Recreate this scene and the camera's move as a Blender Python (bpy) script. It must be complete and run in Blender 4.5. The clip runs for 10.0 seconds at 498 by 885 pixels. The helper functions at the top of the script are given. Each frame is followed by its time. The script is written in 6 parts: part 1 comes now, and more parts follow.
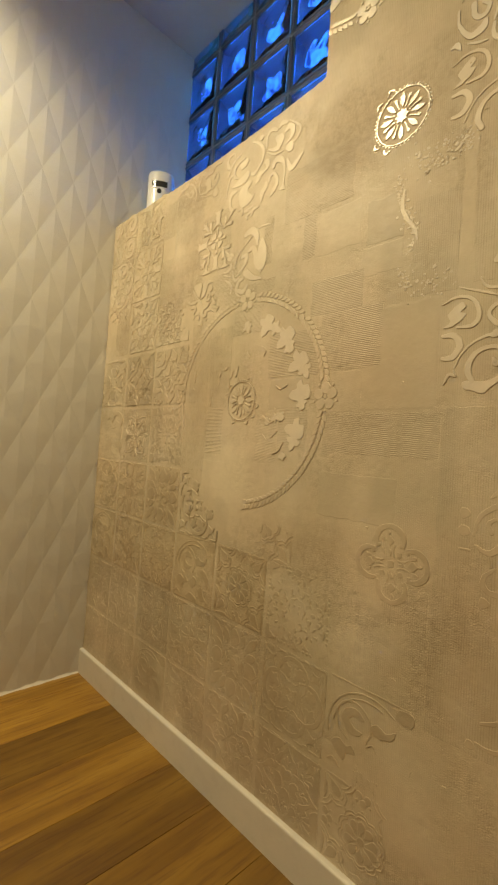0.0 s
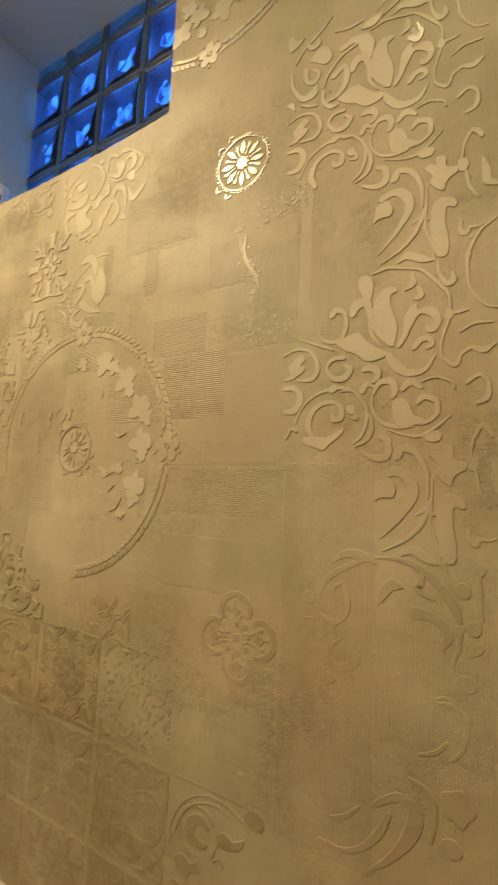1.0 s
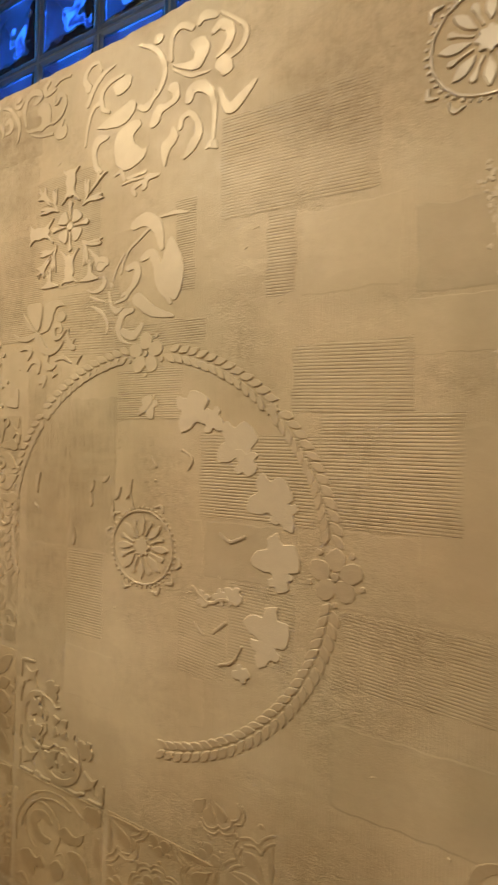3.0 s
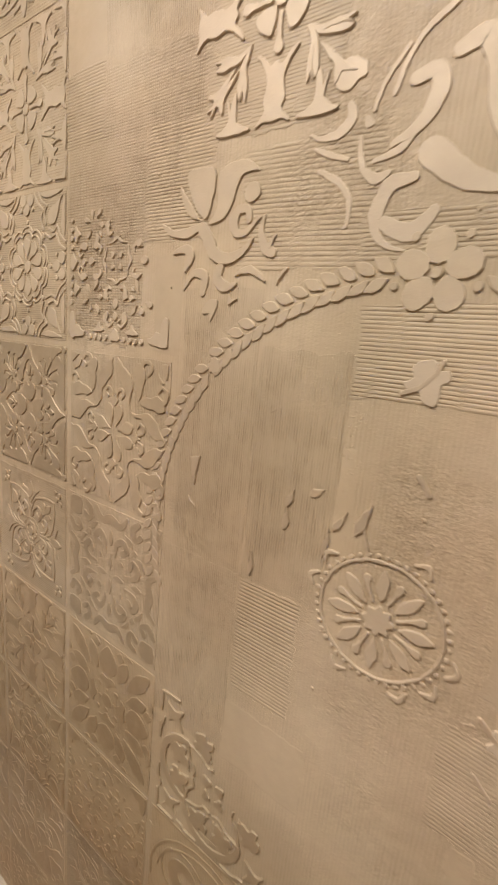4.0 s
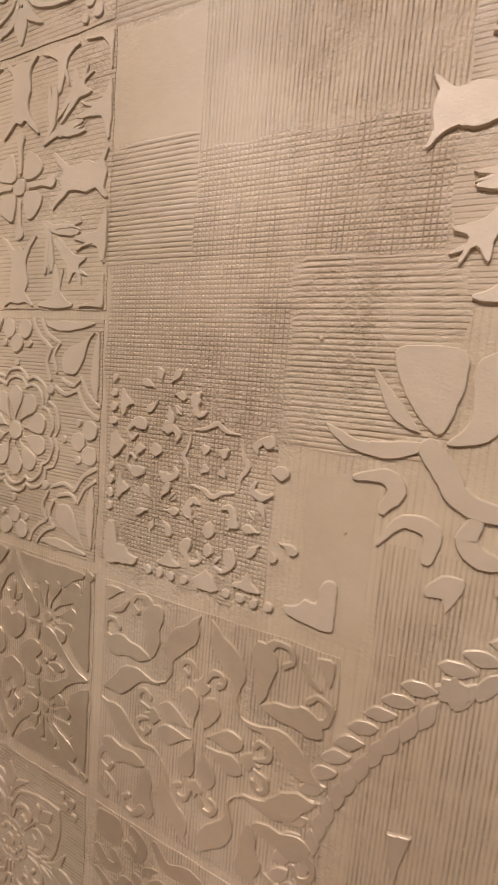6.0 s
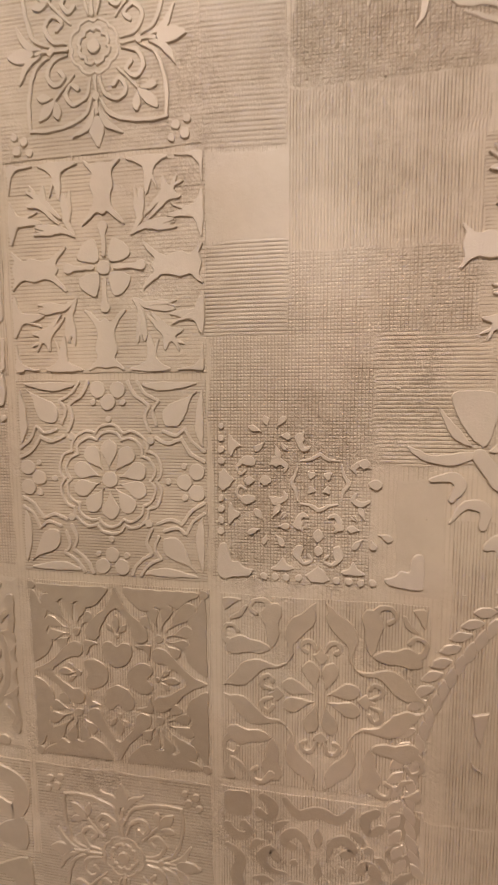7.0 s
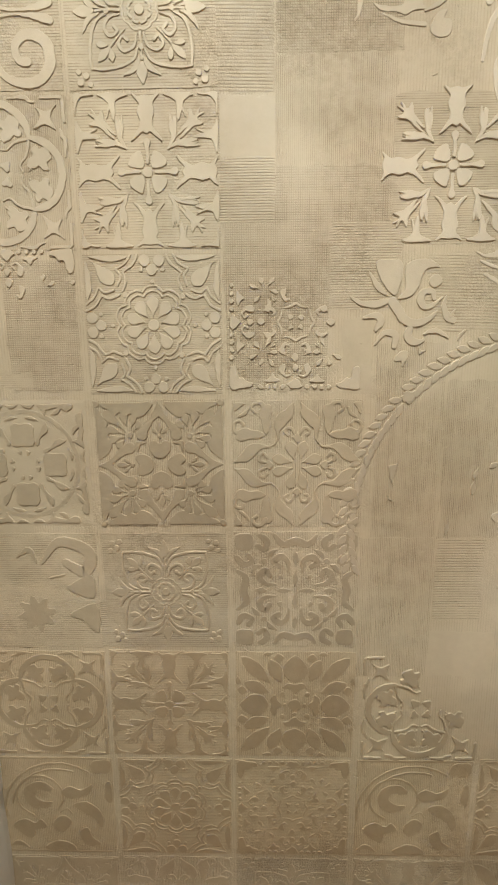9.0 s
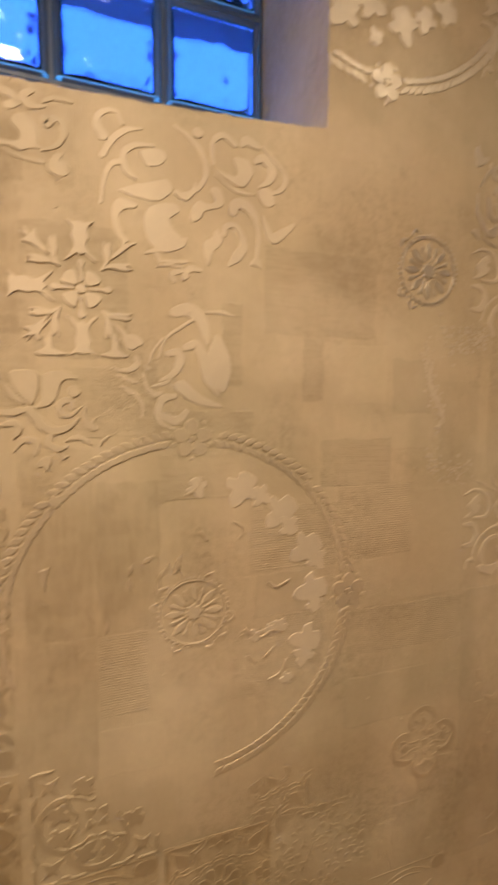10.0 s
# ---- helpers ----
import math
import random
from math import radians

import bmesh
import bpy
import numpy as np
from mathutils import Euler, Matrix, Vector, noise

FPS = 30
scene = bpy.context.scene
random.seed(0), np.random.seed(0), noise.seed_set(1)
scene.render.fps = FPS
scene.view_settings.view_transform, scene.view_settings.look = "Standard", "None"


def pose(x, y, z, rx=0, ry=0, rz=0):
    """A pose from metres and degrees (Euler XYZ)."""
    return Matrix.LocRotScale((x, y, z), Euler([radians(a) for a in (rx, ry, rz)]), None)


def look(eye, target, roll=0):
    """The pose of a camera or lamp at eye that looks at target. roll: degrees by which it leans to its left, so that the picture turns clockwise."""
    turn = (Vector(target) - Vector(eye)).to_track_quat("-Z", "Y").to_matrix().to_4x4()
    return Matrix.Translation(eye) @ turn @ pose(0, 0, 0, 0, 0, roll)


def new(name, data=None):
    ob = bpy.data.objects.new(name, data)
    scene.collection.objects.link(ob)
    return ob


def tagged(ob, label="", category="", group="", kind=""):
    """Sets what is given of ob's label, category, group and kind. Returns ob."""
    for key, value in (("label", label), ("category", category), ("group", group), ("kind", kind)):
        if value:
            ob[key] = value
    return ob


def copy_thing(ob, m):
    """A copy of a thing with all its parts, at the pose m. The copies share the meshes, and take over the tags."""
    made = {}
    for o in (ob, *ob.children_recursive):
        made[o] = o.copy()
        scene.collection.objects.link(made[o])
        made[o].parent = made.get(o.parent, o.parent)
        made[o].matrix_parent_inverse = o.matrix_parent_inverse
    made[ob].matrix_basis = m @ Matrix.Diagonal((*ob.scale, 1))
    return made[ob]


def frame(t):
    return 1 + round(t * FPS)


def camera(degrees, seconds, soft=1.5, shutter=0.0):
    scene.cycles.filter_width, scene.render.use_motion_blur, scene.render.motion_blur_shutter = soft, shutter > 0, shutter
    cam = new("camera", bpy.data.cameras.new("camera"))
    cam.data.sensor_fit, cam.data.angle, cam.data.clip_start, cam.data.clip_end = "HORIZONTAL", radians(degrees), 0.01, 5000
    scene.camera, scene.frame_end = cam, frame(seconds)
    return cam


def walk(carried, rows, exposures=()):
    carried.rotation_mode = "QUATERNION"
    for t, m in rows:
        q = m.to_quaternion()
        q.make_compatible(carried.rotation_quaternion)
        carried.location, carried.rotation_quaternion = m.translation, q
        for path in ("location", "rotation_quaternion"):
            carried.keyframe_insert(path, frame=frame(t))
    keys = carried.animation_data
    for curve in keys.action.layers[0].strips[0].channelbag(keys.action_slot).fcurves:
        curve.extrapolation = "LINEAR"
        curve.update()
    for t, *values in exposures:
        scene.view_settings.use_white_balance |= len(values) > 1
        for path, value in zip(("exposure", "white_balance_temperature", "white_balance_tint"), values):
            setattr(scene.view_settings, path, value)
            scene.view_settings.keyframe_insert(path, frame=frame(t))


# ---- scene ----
cam = camera(59.0, 10.0, soft=2.0, shutter=0.22)
walk(cam, [
    (0, look((1.5082, -0.6973, 0.8896), (0.0656, 0.6869, 0.9431), 3.99)),
    (0.5, look((1.4898, -0.6735, 0.8971), (0.2034, 0.8538, 1.0091), 3.46)),
    (1, look((1.4947, -0.5963, 0.9386), (0.5053, 1.1268, 1.167), 2.43)),
    (1.5, look((1.4311, -0.5096, 0.9834), (0.7327, 1.3311, 1.3356), 1.63)),
    (2, look((1.3833, -0.4491, 1.0968), (0.7515, 1.432, 1.3462), 1.35)),
    (2.5, look((1.296, -0.424, 1.1267), (0.5331, 1.4202, 1.257), 1.52)),
    (3, look((1.096, -0.4384, 1.1452), (0.2402, 1.3692, 1.15), 1.28)),
    (3.2, look((1.0566, -0.4314, 1.1734), (0.1071, 1.3245, 1.05), 1.73)),
    (4.3, look((0.7659, -0.2717, 1.2023), (-0.3603, 1.3088, 0.7191), 5.45)),
    (4.5, look((0.7498, -0.2745, 1.2051), (-0.3455, 1.3176, 0.6899), 5.70)),
    (5, look((0.6417, -0.241, 1.2403), (-0.4, 1.4124, 0.8146), 4.92)),
    (5.2, look((0.6171, -0.225, 1.2852), (-0.3541, 1.4833, 0.9131), 5.28)),
    (6.3, look((0.5097, -0.2175, 1.3148), (-0.2017, 1.6401, 1.1068), 3.06)),
    (6.5, look((0.4652, -0.2401, 1.3094), (-0.077, 1.6755, 1.1187), 1.64)),
    (7, look((0.4352, -0.3345, 1.3337), (0.1224, 1.6309, 1.1358), -0.17)),
    (7.5, look((0.4398, -0.4271, 1.3427), (0.1409, 1.5395, 1.1353), -1.59)),
    (8, look((0.4052, -0.4777, 1.3245), (0.2277, 1.5001, 1.0868), -1.12)),
    (8.5, look((0.3931, -0.5165, 1.268), (0.305, 1.4618, 0.9878), -0.39)),
    (9, look((0.3895, -0.541, 1.2175), (0.3523, 1.4301, 0.8808), -0.51)),
    (9.5, look((0.4917, -0.5417, 1.2394), (0.6363, 1.4204, 0.8801), 0.05)),
    (9.8, look((0.559, -0.555, 1.246), (0.992, 1.386, 1.03), 0.4)),
    (10, look((0.630, -0.580, 1.299), (1.262, 1.309, 1.131), 0.3)),
], exposures=[(0, -0.2, 8400, 0), (1, -0.24, 8700, 0), (1.5, -0.3, 8300, 3), (2, -0.34, 7100, 10), (2.5, -0.36, 6900, 9), (3.0, -0.42, 7800, 9), (3.2, -0.4, 7700, 9), (4.3, -0.23, 6000, 21), (5.2, -0.3, 6100, 22), (6.5, -0.5, 6000, 27), (7.1, -0.43, 6000, 25), (7.5, -0.66, 7800, 22), (8, -0.72, 8700, 9), (8.5, -0.63, 9600, 0), (8.8, -0.15, 5700, 4), (9, -0.16, 5600, 4), (9.5, -0.18, 5600, 20), (9.8, -0.42, 6600, 20), (10, -0.45, 8100, 20)])

# ---- light ----
world = bpy.data.worlds.new("dusk_sky")
scene.world = world
world.use_nodes = True
wn = world.node_tree
bg = wn.nodes["Background"]
# a deep blue dusk; dark drifts are added to give the glass blotches
tc = wn.nodes.new("ShaderNodeTexCoord")
drift = wn.nodes.new("ShaderNodeTexNoise")
drift.inputs["Scale"].default_value, drift.inputs["Detail"].default_value = 2.6, 2.0
mottle = wn.nodes.new("ShaderNodeValToRGB")
mottle.color_ramp.elements[0].position, mottle.color_ramp.elements[0].color = 0.40, (0.004, 0.04, 0.16, 1)
mottle.color_ramp.elements[1].position, mottle.color_ramp.elements[1].color = 0.46, (0.012, 0.40, 1.0, 1)
wn.links.new(tc.outputs["Generated"], drift.inputs["Vector"])
wn.links.new(drift.outputs["Fac"], mottle.inputs[0])
wn.links.new(mottle.outputs[0], bg.inputs[0])
bg.inputs[1].default_value = 8.5


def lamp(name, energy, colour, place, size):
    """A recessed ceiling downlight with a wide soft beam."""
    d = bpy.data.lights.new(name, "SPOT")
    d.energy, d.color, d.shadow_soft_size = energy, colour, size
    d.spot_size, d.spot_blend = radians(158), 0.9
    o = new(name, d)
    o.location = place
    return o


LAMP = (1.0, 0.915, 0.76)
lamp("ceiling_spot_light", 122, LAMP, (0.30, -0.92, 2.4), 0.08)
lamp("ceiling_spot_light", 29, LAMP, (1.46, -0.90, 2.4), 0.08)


# ---- materials ----
class Nodes:
    """A node material with short calls."""

    def __init__(self, name):
        self.m = bpy.data.materials.new(name)
        self.m.use_nodes = True
        self.t = self.m.node_tree
        self.p = self.t.nodes["Principled BSDF"]

    def add(self, kind, **inputs):
        n = self.t.nodes.new(kind)
        for k, v in inputs.items():
            self.put(n.inputs[k.replace("_", " ")], v)
        return n

    def put(self, socket, v):
        if isinstance(v, bpy.types.NodeSocket):
            self.t.links.new(v, socket)
        else:
            socket.default_value = v

    def math(self, op, a, b=0.0, c=0.0):
        n = self.t.nodes.new("ShaderNodeMath")
        n.operation = op
        for s, v in zip(n.inputs, (a, b, c)):
            self.put(s, v)
        return n.outputs[0]

    def noise(self, where, scale, detail=3.0, rough=0.55, stretch=None):
        if stretch:
            mp = self.t.nodes.new("ShaderNodeMapping")
            mp.inputs["Scale"].default_value = stretch
            self.put(mp.inputs["Vector"], where)
            where = mp.outputs[0]
        return self.add("ShaderNodeTexNoise", Vector=where, Scale=scale, Detail=detail, Roughness=rough).outputs["Fac"]

    def ramp(self, fac, *stops):
        n = self.t.nodes.new("ShaderNodeValToRGB")
        self.put(n.inputs[0], fac)
        e = n.color_ramp.elements
        while len(e) < len(stops):
            e.new(0.5)
        for k, (at, col) in zip(e, stops):
            k.position, k.color = at, (*col, 1) if len(col) == 3 else col
        return n.outputs[0]

    def level(self, fac, lo, hi, to0=0.0, to1=1.0):
        n = self.add("ShaderNodeMapRange", Value=fac)
        for k, v in (("From Min", lo), ("From Max", hi), ("To Min", to0), ("To Max", to1)):
            n.inputs[k].default_value = v
        return n.outputs[0]

    def mix(self, fac, a, b, how="MIX"):
        n = self.t.nodes.new("ShaderNodeMix")
        n.data_type, n.blend_type = "RGBA", how
        self.put(n.inputs[0], fac)
        self.put(n.inputs[6], a)
        self.put(n.inputs[7], b)
        return n.outputs[2]

    def bump(self, height, distance=1.0, strength=1.0):
        n = self.add("ShaderNodeBump", Height=height, Distance=distance, Strength=strength)
        self.t.links.new(n.outputs[0], self.p.inputs["Normal"])

    def place(self):
        return self.t.nodes.new("ShaderNodeNewGeometry").outputs["Position"]

    def random(self):
        return self.t.nodes.new("ShaderNodeObjectInfo").outputs["Random"]


def plain(name, colour, rough=0.5, metal=0.0):
    n = Nodes(name)
    n.p.inputs["Base Color"].default_value = (*colour, 1)
    n.p.inputs["Roughness"].default_value = rough
    n.p.inputs["Metallic"].default_value = metal
    return n.m


BEIGE = ((0.38, 0.285, 0.18), (0.55, 0.455, 0.33), (0.69, 0.605, 0.475))


def plaster(name, comb, pitch=0.0034, depth=0.00016, tone=1.0, rough=0.5, metal=0.0, spread=0.16, tilt=0.0, grime=1.0, groove_shade=0.85, warm=0.0, grit=0.00055, cool=0.0):
    """Pearl plaster, drawn with a toothed comb: v upright, h level, x both ways, s stippled, n smooth."""
    n = Nodes(name)
    pos = n.place()
    sep = n.add("ShaderNodeSeparateXYZ", Vector=pos)
    x, z = sep.outputs[0], sep.outputs[2]
    mottle = n.noise(pos, 3.0, 4.0, 0.5)
    grain = n.noise(pos, 60.0, 4.0, 0.6)
    col = n.ramp(mottle, (0.0, tuple(c * tone for c in BEIGE[0])), (0.5, tuple(c * tone for c in BEIGE[1])), (1.0, tuple(c * tone for c in BEIGE[2])))
    hue = n.noise(pos, 2.6, 3.0, 0.6)
    col = n.mix(1.0, col, n.ramp(hue, (0.34, (0.975, 1.0, 0.965)), (0.64, (1.02, 0.985, 0.955))), "MULTIPLY")
    # each field of the wall was trowelled with its own mix
    field = n.t.nodes.new("ShaderNodeTexVoronoi")
    field.feature, field.distance = "SMOOTH_F1", "CHEBYCHEV"
    drag = n.t.nodes.new("ShaderNodeMapping")
    drag.inputs["Scale"].default_value = (1.0, 0.0, 0.8)
    n.put(drag.inputs["Vector"], pos)
    n.put(field.inputs["Vector"], drag.outputs[0])
    for key, val in (("Scale", 9.5), ("Smoothness", 0.45), ("Randomness", 0.75)):
        field.inputs[key].default_value = val
    mixed = n.t.nodes.new("ShaderNodeSeparateColor")
    n.put(mixed.inputs[0], field.outputs["Color"])
    col = n.mix(1.0, col, n.ramp(mixed.outputs[0], (0.1, (0.88, 0.87, 0.85)), (0.9, (1.07, 1.065, 1.06))), "MULTIPLY")
    smear = n.noise(pos, 9.0, 5.0, 0.7, (1.0, 1.0, 0.35))
    col = n.mix(n.level(smear, 0.52, 0.70, 0.0, 0.1), col, tuple(c * tone * 0.72 for c in BEIGE[0]) + (1,))
    # grime that settled in rubbed places
    rubbed = n.math("MULTIPLY", n.level(n.noise(pos, 5.5, 4.0, 0.65), 0.47, 0.62), grime)
    speck = n.level(n.noise(pos, 85.0, 6.0, 0.75), 0.44, 0.62)
    col = n.mix(n.math("MULTIPLY", n.math("MULTIPLY", rubbed, speck), 0.32), col, (0.21, 0.145, 0.075, 1))
    col = n.mix(1.0, col, n.ramp(n.random(), (0.0, (1 - spread,) * 3), (1.0, (1 + spread * 0.3,) * 3)), "MULTIPLY")
    col = n.mix(n.level(grain, 0.35, 0.7, 0.0, 0.12), col, tuple(c * 0.8 * tone for c in BEIGE[0]) + (1,))

    def ridges(coord, along, squeeze):
        """Grooves of a hand-held comb: straight, but unevenly spaced and unevenly deep."""
        press = n.level(n.noise(pos, 260.0, 2.0, 0.6, squeeze), 0.36, 0.6, 0.45, 1.0)
        c = n.math("ADD", coord, n.math("MULTIPLY", along, tilt))
        lane = n.math("MULTIPLY", n.math("SINE", n.math("MULTIPLY_ADD", c, 41.0, 1.3)), 0.5)
        s = n.math("SINE", n.math("ADD", n.math("MULTIPLY", c, 2 * math.pi / pitch), lane))
        cut = n.math("POWER", n.math("ADD", n.math("MULTIPLY", s, 0.5), 0.5), 4.5)
        skip = n.level(n.noise(pos, 150.0, 2.0, 0.6, tuple(0.22 if k < 1 else 1.0 for k in squeeze)), 0.36, 0.5, 0.35, 1.0)
        return n.math("MULTIPLY", cut, n.math("MULTIPLY", press, skip))

    # places rubbed smooth and pale by the float
    pale = n.level(n.noise(pos, 6.0, 3.0, 0.55), 0.54, 0.64)
    col = n.mix(n.math("MULTIPLY", pale, 0.09), col, tuple(c * tone * 1.06 for c in BEIGE[2]) + (1,))
    wear = n.math("MULTIPLY", n.level(n.noise(pos, 26.0, 4.0), 0.36, 0.56, 0.4, 1.0), n.math("SUBTRACT", 1.0, n.math("MULTIPLY", pale, 0.4)))
    big = n.level(n.noise(pos, 6.5, 2.0), 0.36, 0.5, 0.55, 1.0)
    gritty = n.level(n.noise(pos, 14.0, 4.0, 0.6), 0.42, 0.6, 0.35, 1.0)
    fine = n.math("MULTIPLY", n.math("MULTIPLY", n.noise(pos, 520.0, 4.0, 0.65), gritty), grit)
    lump = n.math("MULTIPLY", n.noise(pos, 45.0, 3.0, 0.5), 0.0006)
    pits = n.math("MULTIPLY", n.math("MULTIPLY", rubbed, n.noise(pos, 360.0, 3.0, 0.65)), -0.0016)
    h = n.math("ADD", n.math("ADD", fine, lump), pits)
    groove = 0.0
    if comb in "hx":
        groove = n.math("MULTIPLY", ridges(z, x, (0.04, 1.0, 1.0)), wear)
    if comb in "vx":
        up = n.math("MULTIPLY", ridges(x, z, (1.0, 1.0, 0.04)), n.math("MULTIPLY", wear, big) if name == "plaster_wall" else wear)
        groove = up if comb == "v" else n.math("MAXIMUM", groove, up)
    if comb in "hvx":
        h = n.math("ADD", h, n.math("MULTIPLY", groove, -depth * 2.0))
        # the shade inside the grooves is put into the colour
        col = n.mix(n.math("MULTIPLY", groove, groove_shade), col, n.mix(1.0, col, (0.44, 0.38, 0.29, 1), "MULTIPLY"))
    if comb == "s":
        h = n.math("ADD", h, n.math("MULTIPLY", n.noise(pos, 190.0, 3.0, 0.5), 0.0006))
    n.bump(h)
    # warm: brown bounce from the wood floor, put into the colour
    if warm:
        col = n.mix(warm, col, n.mix(1.0, col, (1.04, 0.9, 0.7, 1), "MULTIPLY"))
    if cool:
        col = n.mix(cool, col, (0.74, 0.71, 0.66, 1))
    n.put(n.p.inputs["Base Color"], col)
    n.put(n.p.inputs["Roughness"], n.level(grain, 0.3, 0.7, rough - 0.08, rough + 0.1))
    n.p.inputs["Metallic"].default_value = metal
    n.p.inputs["Specular IOR Level"].default_value = 0.4
    return n.m


wall_plaster = plaster("plaster_wall", "v", 0.0034, 0.0001, spread=0.0, groove_shade=0.3)
comb_h = plaster("plaster_combed_level", "h", 0.0029, 0.00013, 0.97, spread=0.1, grime=1.15)
comb_h_fine = plaster("plaster_fine_level", "h", 0.0034, 0.00012, 0.95, tilt=0.03, spread=0.08, groove_shade=0.7)
comb_wide = plaster("plaster_wide_level", "h", 0.0035, 0.00018, 0.97, spread=0.04, groove_shade=0.6)
comb_tilt = plaster("plaster_slanting", "h", 0.0034, 0.00013, 0.99, tilt=0.1, spread=0.06, groove_shade=0.5)
comb_v = plaster("plaster_combed_upright", "v", 0.0023, 0.00013, 0.99, spread=0.06, groove_shade=0.85, grime=1.0)
scored = plaster("plaster_faint_upright", "v", 0.0036, 0.0001, 0.98, spread=0.05, groove_shade=0.45)
comb_x = plaster("plaster_cross_combed", "x", 0.0026, 0.00013, 0.95, spread=0.06, groove_shade=0.75, grime=1.15)
smooth = plaster("plaster_trowelled", "n", grit=0.0002, tone=1.01, rough=0.5, spread=0.07, grime=0.4)
smooth_dark = plaster("plaster_dark_glaze", "n", grit=0.0002, tone=0.94, rough=0.5, spread=0.06, grime=0.5)
skim = plaster("plaster_skim", "h", 0.0025, 0.00014, 0.98, spread=0.06)
relief_mat = plaster("pearl_relief", "n", grit=0.0003, tone=1.08, rough=0.46, metal=0.38, spread=0.05, grime=0.2, cool=0.1)
relief_matt = plaster("pearl_relief_dull", "n", grit=0.0003, tone=1.0, rough=0.56, metal=0.08, spread=0.04, grime=0.2, cool=0.08)
relief_silver = plaster("pearl_silver", "n", grit=0.0004, tone=1.0, rough=0.36, metal=0.72, spread=0.03, grime=0.3, cool=0.5)
# these three are the same pearl with lamp sheen put into a paler colour
relief_pale = plaster("pearl_relief_pale", "n", grit=0.0002, tone=1.12, rough=0.54, metal=0.22, spread=0.04, grime=0.15, cool=0.22)
relief_sheen_tone = plaster("pearl_relief_sheen_tone", "n", grit=0.0003, tone=1.08, rough=0.54, metal=0.14, spread=0.03, grime=0.2, cool=0.18)
relief_leaf = plaster("pearl_relief_leaf", "n", grit=0.0003, tone=1.1, rough=0.5, metal=0.14, spread=0.03, grime=0.2, cool=0.2)
relief_pearl = plaster("pearl_relief_bright", "n", grit=0.0003, tone=1.02, rough=0.43, metal=0.6, spread=0.03, grime=0.2, cool=0.35)
relief_worn_flat = plaster("pearl_relief_faint", "n", grit=0.0002, tone=0.98, rough=0.52, metal=0.2, spread=0.06, grime=0.3)
smear_plaster = plaster("plaster_smear", "s", tone=1.04, rough=0.48, metal=0.2, spread=0.03, grime=0.6, cool=0.25)
relief_floor_tint = plaster("pearl_relief_floor_tint", "n", grit=0.0002, tone=0.9, rough=0.48, metal=0.35, spread=0.06, grime=0.4, warm=0.26)
relief_mid = plaster("pearl_relief_worn", "n", grit=0.0002, tone=0.96, rough=0.5, metal=0.3, spread=0.06, grime=0.3)
relief_olive = plaster("pearl_relief_olive", "n", grit=0.0002, tone=0.9, rough=0.48, metal=0.4, spread=0.06, grime=0.3)
skim_floor_tint = plaster("plaster_skim_floor_tint", "h", 0.0026, 0.00013, 0.99, spread=0.06, warm=0.26, groove_shade=0.6)
comb_v_floor_tint = plaster("plaster_floor_tint_upright", "v", 0.0026, 0.00013, 0.99, spread=0.06, warm=0.26, groove_shade=0.6)


def make_wood():
    n = Nodes("oak_laminate")
    co = n.t.nodes.new("ShaderNodeTexCoord").outputs["Object"]
    rnd = n.random()
    mp = n.t.nodes.new("ShaderNodeMapping")
    n.put(mp.inputs["Vector"], co)
    mp.inputs["Scale"].default_value = (1.0, 0.07, 1.0)
    off = n.add("ShaderNodeCombineXYZ", X=n.math("MULTIPLY", rnd, 37.0), Y=n.math("MULTIPLY", rnd, 11.0))
    n.put(mp.inputs["Location"], off.outputs[0])
    v = mp.outputs[0]
    broad = n.noise(v, 16.0, 4.0, 0.6)
    lines = n.noise(v, 120.0, 3.0, 0.6)
    col = n.ramp(broad, (0.3, (0.18, 0.085, 0.014)), (0.5, (0.29, 0.15, 0.025)), (0.7, (0.39, 0.22, 0.042)))
    col = n.mix(n.level(lines, 0.5, 0.68, 0.0, 0.6), col, (0.15, 0.06, 0.015, 1))
    col = n.mix(1.0, col, n.ramp(rnd, (0.0, (0.62, 0.6, 0.56)), (1.0, (1.22, 1.2, 1.16))), "MULTIPLY")
    n.put(n.p.inputs["Base Color"], col)
    n.put(n.p.inputs["Roughness"], n.level(lines, 0.3, 0.7, 0.34, 0.5))
    n.bump(lines, 0.0004)
    return n.m


def make_paint(name, colour, rough, scuff=0.3):
    n = Nodes(name)
    pos = n.place()
    g = n.noise(pos, 30.0, 5.0, 0.65)
    col = n.mix(n.level(g, 0.5, 0.75, 0.0, scuff), (*colour, 1), tuple(c * 0.72 for c in colour) + (1,))
    n.put(n.p.inputs["Base Color"], col)
    n.put(n.p.inputs["Roughness"], n.level(g, 0.3, 0.7, rough - 0.07, rough + 0.1))
    n.bump(n.noise(pos, 220.0, 3.0), 0.0003)
    return n.m


wood = make_wood()
panel_paint = make_paint("satin_panel_paint", (0.62, 0.585, 0.52), 0.42, 0.12)
room_paint = make_paint("room_paint", (0.52, 0.475, 0.405), 0.7, 0.1)
skirting_paint = make_paint("skirting_paint", (0.62, 0.56, 0.46), 0.45, 0.25)
sealant_mat = make_paint("white_sealant", (0.66, 0.6, 0.5), 0.4, 0.4)
mortar_mat = make_paint("grey_block_joint", (0.11, 0.17, 0.28), 0.4, 0.3)
white_plastic = plain("white_plastic", (0.72, 0.71, 0.69), 0.25)
dark_plastic = plain("dark_window_plastic", (0.035, 0.033, 0.03), 0.15)
print_ink = plain("black_print", (0.03, 0.03, 0.03), 0.4)


